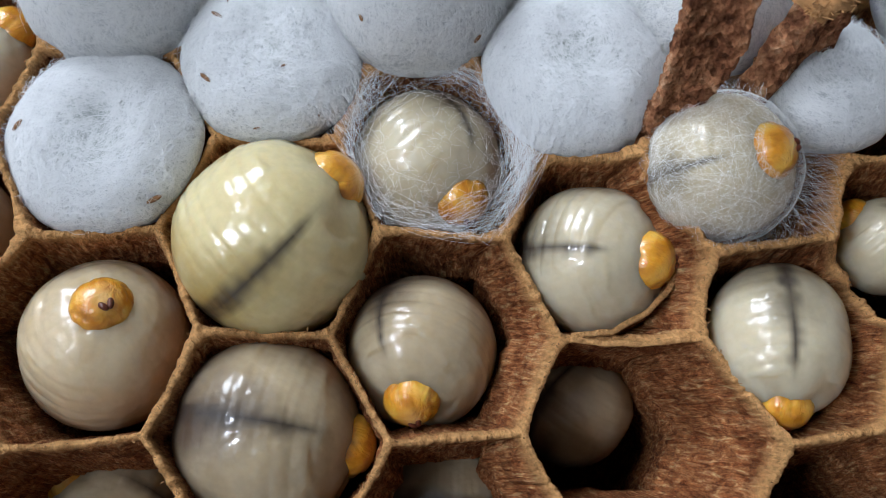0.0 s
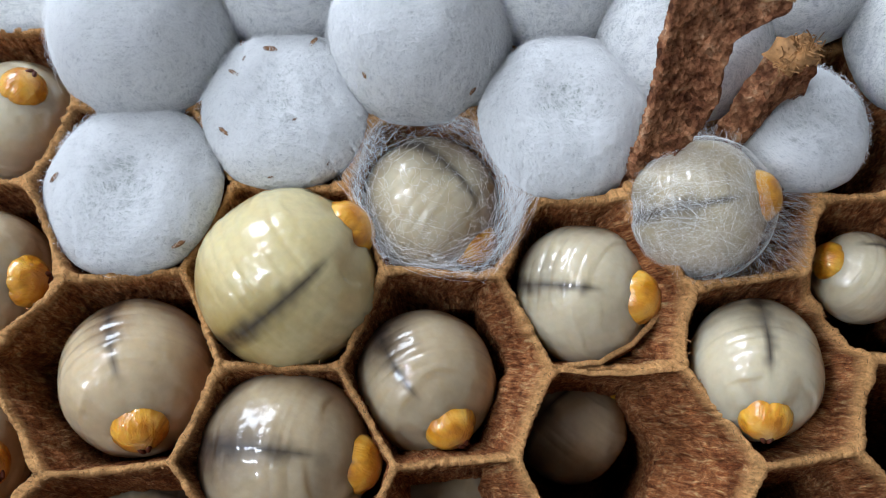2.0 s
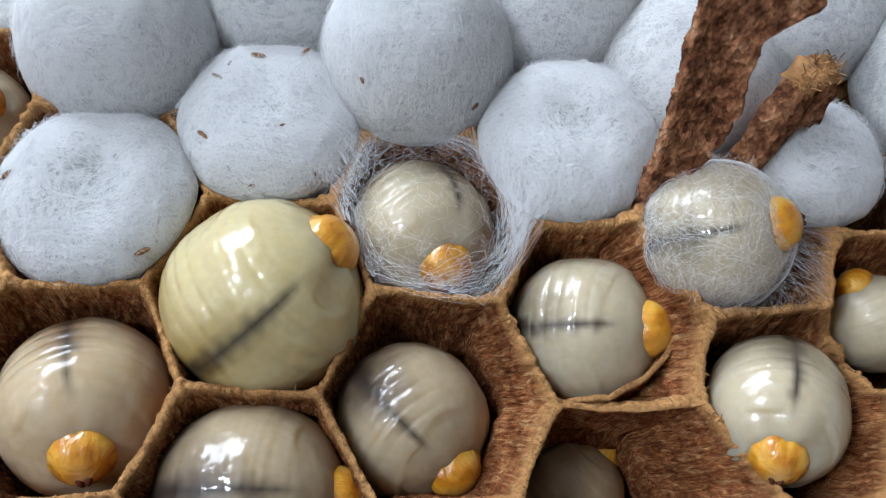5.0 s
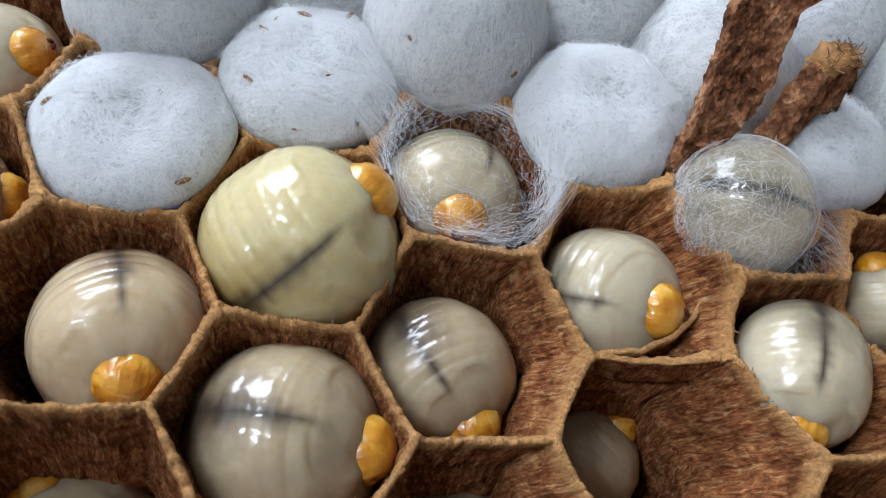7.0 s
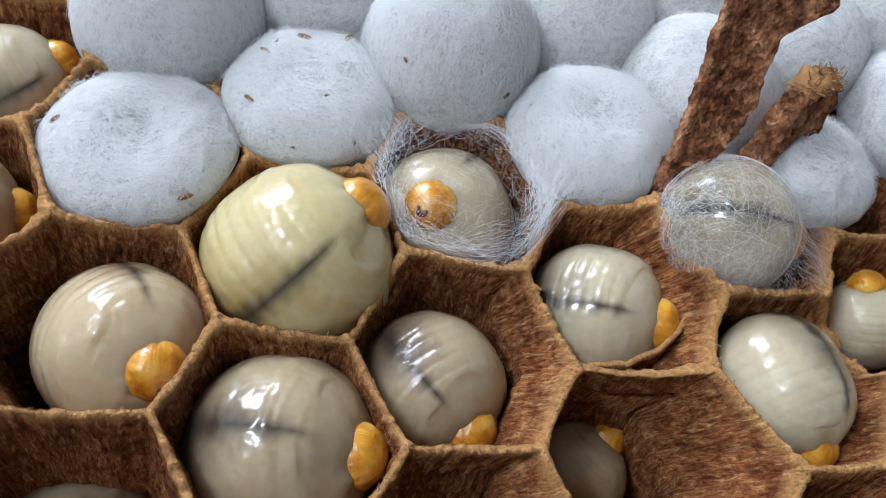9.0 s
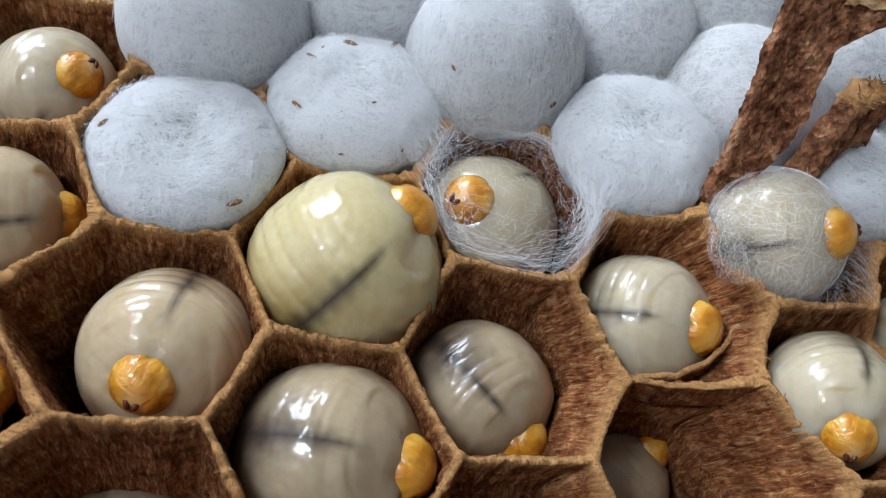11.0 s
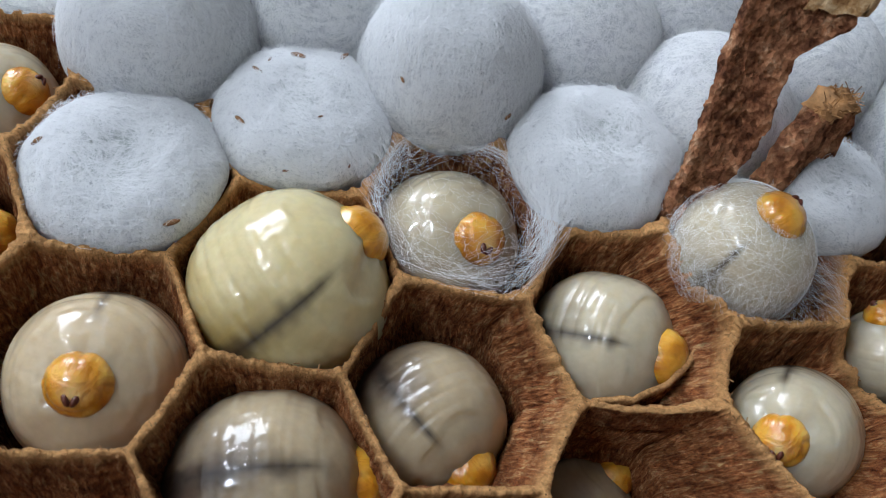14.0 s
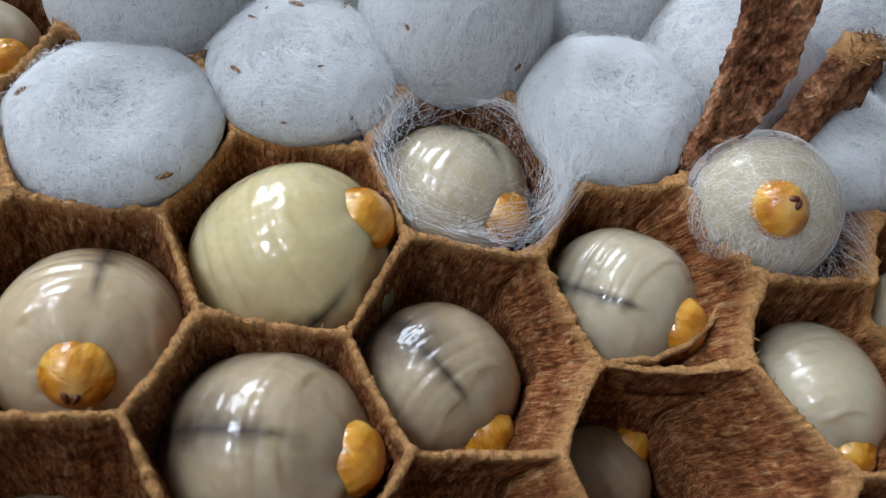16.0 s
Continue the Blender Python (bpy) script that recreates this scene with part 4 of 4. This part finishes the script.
# ---- what moves ----
def motions():
    def move(key, rows):
        """Rows: seconds, heading, lift of the head and twist in degrees, and where the body shifts, by how many mm."""
        thing, (x, y, z) = LARVAE[key]
        keyed = []
        for t, heading, nod, twist, *by in rows:
            dx, dy, dz = by or (0, 0, 0)
            keyed.append((t, pose((x + dx) * MM, (y + dy) * MM, (z + dz) * MM, twist, -nod, heading)))
        walk(thing, keyed)

    move("L00", (
        (0, 60, 65, -112, 0, 0, -0.8), (0.5, 26, 60, -76, 0, 0, -0.8), (1, -7, 57, -49, 0, 0, -0.8), (1.5, -54, 38, -14, 0, 0, -0.8), (2, -67, 37, -6, 0, 0, -0.8),
        (2.5, -69, 35, -5, 0, 0, -0.8), (3, -66, 37, -5, 0, 0, -0.8), (3.5, -67, 36, -4, 0, 0, -0.8), (4, -67, 39, -5, 0, 0, -0.8), (6.5, -73, 37, -10, 1, 0, -1),
        (7, -68, 36, -11, 1, 0, -1), (7.5, -62, 38, -16, 1, 0, -1), (8, -45, 38, -21, 1, 0, -1), (8.5, -45, 37, -25, 1, 0, -1), (9, -41, 40, -31, 1, 0, -1),
        (9.5, -50, 47, -30, 1, 0, -1), (12, -105, 41, -5, 0.7, 0, -1), (12.5, -85, 47, -4, 0.7, 0, -1), (13, -82, 46, -4, 0.7, 0, -1), (13.5, -78, 54, -6, 0.7, 0, -1),
        (14, -85, 65, -6, 0.7, 0, -1), (14.5, -109, 56, 2, 0.7, 0, -1), (15, -105, 45, -4, 0.7, 0, -1), (15.5, -98, 47, -10, 0.7, 0, -1), (16, -76, 47, -17, 0.7, 0, -1),
    ))
    move("L1m", (
        (0, 39, 21, 28), (0.5, 39, 22, 28), (1, 38, 22, 28), (1.5, 35, 18, 29), (2, 36, 16, 28),
        (2.5, 35, 16, 28), (3, 39, 20, 27), (3.5, 36, 21, 28), (4, 34, 24, 30), (6.5, 30, 35, 37, 0.1, 0, -0.7),
        (7, 30, 36, 38, 0.1, 0, -0.71), (7.5, 31, 36, 37, 0.1, 0, -0.71), (8, 31, 38, 38, 0.1, 0, -0.72), (8.5, 30, 37, 37, 0.1, 0, -0.72), (9, 33, 37, 36, 0.1, 0, -0.73),
        (9.5, 34, 38, 36, 0.1, 0, -0.74), (12, 30, 39, 39, 0.1, 0, -0.77), (12.5, 21, 38, 44, 0.1, 0, -0.78), (13, 6, 43, 52, 0.1, 0, -0.78), (13.5, 14, 37, 47, 0.1, 0, -0.79),
        (14, 31, 35, 40, 0.1, 0, -0.79), (14.5, 33, 36, 39, 0.1, 0, -0.8), (15, 31, 35, 47, 0.1, 0, -1.1), (15.5, 29, 35, 55, 0.2, 0, -1.9), (16, 17, 42, 70, 0.3, 0, -2.4),
    ))
    move("L1p", (
        (0, -7, 2, -3), (0.5, -8, 8, -3), (1, -6, 5, -2), (1.5, -6, 3, -1), (2, -5, 13, -1),
        (2.5, -4, 6, -0), (3, -6, 4, -0), (3.5, -3, 2, 1), (4, -1, 3, 2), (6.5, 2, 24, 6, 0.5, 0, -0.8),
        (7, -8, 23, 7, 0.49, 0, -0.81), (7.5, -10, 24, 8, 0.49, 0, -0.82), (8, -10, 25, 8, 0.48, 0, -0.83), (8.5, -9, 25, 9, 0.48, 0, -0.84), (9, -8, 25, 10, 0.47, 0, -0.85),
        (9.5, -7, 25, 11, 0.47, 0, -0.86), (12, -13, 28, 13, 0.44, 0, -0.92), (12.5, -13, 26, 13, 0.44, 0, -0.93), (13, -13, 27, 11, 0.43, 0, -0.94), (13.5, 1, 20, 9, 0.43, 0, -0.95),
        (14, 8, 12, 8, 0.42, 0, -0.96), (14.5, 3, 22, 7, 0.42, 0, -0.97), (15, 1, 19, 7, 0.41, 0, -0.98), (15.5, 2, 14, 8, 0.41, 0, -0.99), (16, -7, 30, 10, 0.4, 0, -1),
    ))
    move("L20", (
        (0, -97, 39, 33), (0.5, -81, 36, 25), (1, -61, 32, 17), (1.5, -65, 32, 18), (2, -61, 30, 16),
        (2.5, -63, 33, 16), (3, -64, 30, 15), (3.5, -60, 33, 13), (4, -51, 20, 12), (6.5, -49, 13, 16, 0, 0, -0.6),
        (7, -59, 13, 18, 0, 0, -0.6), (7.5, -52, 5, 18, 0, 0, -0.6), (8, -47, 2, 19, 0, 0, -0.6), (8.5, -48, 2, 20, 0, 0, -0.6), (9, -52, 13, 21, 0, 0, -0.6),
        (9.5, -52, 11, 20, 0, 0, -0.6), (12, -44, 12, 13, 0, 0, -0.6), (12.5, -41, 10, 12, 0, 0, -0.6), (13, -39, 4, 16, 0, 0, -0.6), (13.5, -50, 9, 20, 0, 0, -0.6),
        (14, -53, 13, 24, 0, 0, -0.6), (14.5, -71, 24, 31, 0, 0, -0.6), (15, -68, 21, 24, 0, 0, -0.6), (15.5, -61, 18, 17, 0, 0, -0.6), (16, -48, 11, 11, 0, 0, -0.6),
    ))
    move("web", (
        (0, -50, 28, -43), (0.5, -47, 10, -32), (1, -46, 15, -34), (1.5, -42, 6, -28), (2, -41, 5, -27),
        (2.5, -44, 5, -29), (3, -43, 5, -28), (3.5, -45, 9, -30), (4, -47, 17, -32), (6.5, -78, 48, -39, 0, 0, -0.4),
        (7, -79, 43, -34, 0.01, 0, -0.39), (7.5, -77, 46, -30, 0.01, 0, -0.39), (8, -74, 42, -22, 0.02, 0, -0.38), (8.5, -80, 45, -16, 0.02, 0, -0.38), (9, -121, 64, -1, 0.03, 0, -0.37),
        (9.5, -161, 68, 13, 0.03, 0, -0.37), (12, -144, 65, 1, 0.06, 0, -0.34), (12.5, -130, 69, -8, 0.06, 0, -0.34), (13, -98, 74, -28, 0.07, 0, -0.33), (13.5, -77, 68, -40, 0.07, 0, -0.33),
        (14, -38, 54, -58, 0.08, 0, -0.32), (14.5, -26, 48, -64, 0.08, 0, -0.32), (15, -28, 43, -55, 0.09, 0, -0.31), (15.5, -30, 38, -44, 0.09, 0, -0.31), (16, -34, 29, -31, 0.1, 0, -0.3),
    ))
    move("L3m", (
        (0, -11, 42, 8), (0.5, 3, 36, 4), (1, 4, 36, 4), (1.5, -3, 35, 6), (2, -12, 37, 9),
        (2.5, 1, 39, 6), (3, 0, 44, 7), (3.5, -5, 44, 9), (4, -2, 27, 9), (6.5, -34, 45, 41, -0.2, 0, -0.6),
        (7, -40, 43, 46, -0.19, 0, -0.59), (7.5, -40, 39, 42, -0.19, 0, -0.59), (8, -40, 41, 40, -0.18, 0, -0.58), (8.5, -30, 33, 32, -0.18, 0, -0.58), (9, -20, 27, 26, -0.17, 0, -0.57),
        (9.5, -21, 35, 27, -0.17, 0, -0.57), (12, -30, 44, 33, -0.14, 0, -0.54), (12.5, -31, 39, 32, -0.14, 0, -0.54), (13, -29, 36, 32, -0.13, 0, -0.53), (13.5, -32, 34, 32, -0.13, 0, -0.53),
        (14, -27, 34, 31, -0.12, 0, -0.52), (14.5, -31, 38, 34, -0.12, 0, -0.52), (15, -26, 29, 31, -0.11, 0, -0.51), (15.5, -22, 23, 30, -0.11, 0, -0.51), (16, -37, 31, 35, -0.1, 0, -0.5),
    ))
    move("silk", (
        (0, -5, 57, 19), (0.5, 8, 32, 12), (1, 1, 27, 14), (1.5, 1, 26, 15), (2, 4, 25, 14),
        (2.5, 7, 27, 14), (3, 6, 28, 15), (3.5, 13, 36, 13), (4, 3, 64, 23), (6.5, -11, -5, 21, 0.3, 0, 0),
        (7.5, -6, -5, 21, 0.31, 0, 0), (9, -4, -3, 23, 0.33, 0, 0), (9.5, -1, 0, 27, 0.33, 0, 0), (12, -65, 57, 93, 0.36, 0, 0), (12.5, -58, 49, 84, 0.36, 0, 0),
        (13, -52, 48, 76, 0.37, 0, 0), (13.5, -31, 66, 67, 0.37, 0, 0), (14, 11, 76, 34, 0.38, 0, 0), (14.5, -65, 87, 112, 0.38, 0, 0), (15, -118, 82, 164, 0.39, 0, 0),
        (15.5, -108, 68, 149, 0.39, 0, 0), (16, -108, 50, 142, 0.4, 0, 0),
    ))
    move("L40", (
        (0, -93, 18, 3), (0.5, -93, 23, 2), (1, -91, 17, 1), (1.5, -96, 29, 3), (2, -93, 39, 1),
        (2.5, -83, 50, -4), (3, -61, 37, -10), (3.5, -67, 32, -7), (4, -93, 41, 2), (6.5, -109, 18, 3),
        (7, -103, 12, 3), (7.5, -101, 10, -5), (8, -93, 10, -12), (8.5, -79, 6, -20), (9, -68, -2, -26),
        (9.5, -63, 1, -26), (12, -163, 46, 46), (12.5, 176, 41, 63), (13, -165, 49, 54), (13.5, -172, 45, 47),
        (14, -141, 48, 44, 0.5, 0.2, -1.6), (14.5, -99, 28, 35, 0.3, 0.3, -2.2), (15, -85, 14, 45, 0.3, 0.4, -2.4), (15.5, -80, 19, 62, 0.2, 0.3, -2.2), (16, -78, 16, 80, 0.2, 0.2, -2.0),
    ))
    move("L50", (
        (0, 137, 10, 27), (0.5, 147, 31, 38), (1, 168, 39, 41), (1.5, 153, 30, 37), (2, 158, 31, 38),
        (2.5, -163, 42, 35), (3, -148, 5, 27), (3.5, -150, 12, 27), (4, 147, 33, 39), (7.5, 98, 40, 14),
        (8, 89, 44, -2), (8.5, 111, 68, 127), (9, 102, 49, 33), (9.5, 147, 82, 110), (14.5, 107, 52, 50),
        (16, 123, 62, 88),
    ))
    move("Lm15", (
        (0, 36, 27, 23), (0.5, 24, 50, 30), (1, 23, 59, 32), (1.5, 22, 59, 33), (2, 31, 60, 26),
        (2.5, 17, 61, 37), (3, 16, 69, 40), (3.5, 33, 66, 26), (4, 20, 68, 40), (7, -10, 43, 61),
        (7.5, -7, 45, 67), (8, -63, 43, -65), (8.5, 34, 23, 50), (9, 30, 18, 50), (9.5, 21, 27, 56),
        (12, -31, 48, 104), (12.5, -14, 47, 88), (13, -25, 50, 101), (13.5, -8, 44, 83), (14, -12, 43, 84),
        (14.5, -7, 39, 78), (15, 11, 28, 65), (16, -29, 30, 80),
    ))
    move("Lm05", (
        (0, -13, 42, 47), (2, -8, 25, 36), (3, -5, 23, 36), (3.5, -4, 22, 35), (4, -2, 22, 36),
        (8, 14, 1, 33), (12.5, 15, 2, 33), (16, 21, 1, 33),
    ))
    move("Lm5", (
        (0, -4, 47, -41), (3, -7, 32, -35), (3.5, 9, 43, -43), (8.5, 26, 1, -30), (12.5, 28, 3, -29),
        (13, 25, 1, -30), (16, -24, 6, -29),
    ))
    move("L01", (
        (0, 133, 41, 44), (1, 146, 31, 37), (1.5, 154, 32, 39), (3.5, 161, 39, 42), (7, 121, 47, 49),
        (7.5, 124, 54, 65), (8, 133, 77, 117), (8.5, 119, 34, 30), (9, 114, 33, 26), (9.5, 120, 41, 38),
        (12.5, 113, 32, 25), (13, 115, 32, 26), (16, 113, 33, 24),
    ))
    move("L3p", (
        (0, 55, 20, -25), (2.5, 49, 17, -27), (8.5, 42, 37, -40), (13.5, 40, 37, -40), (16, 41, 37, -41),
    ))


motions()
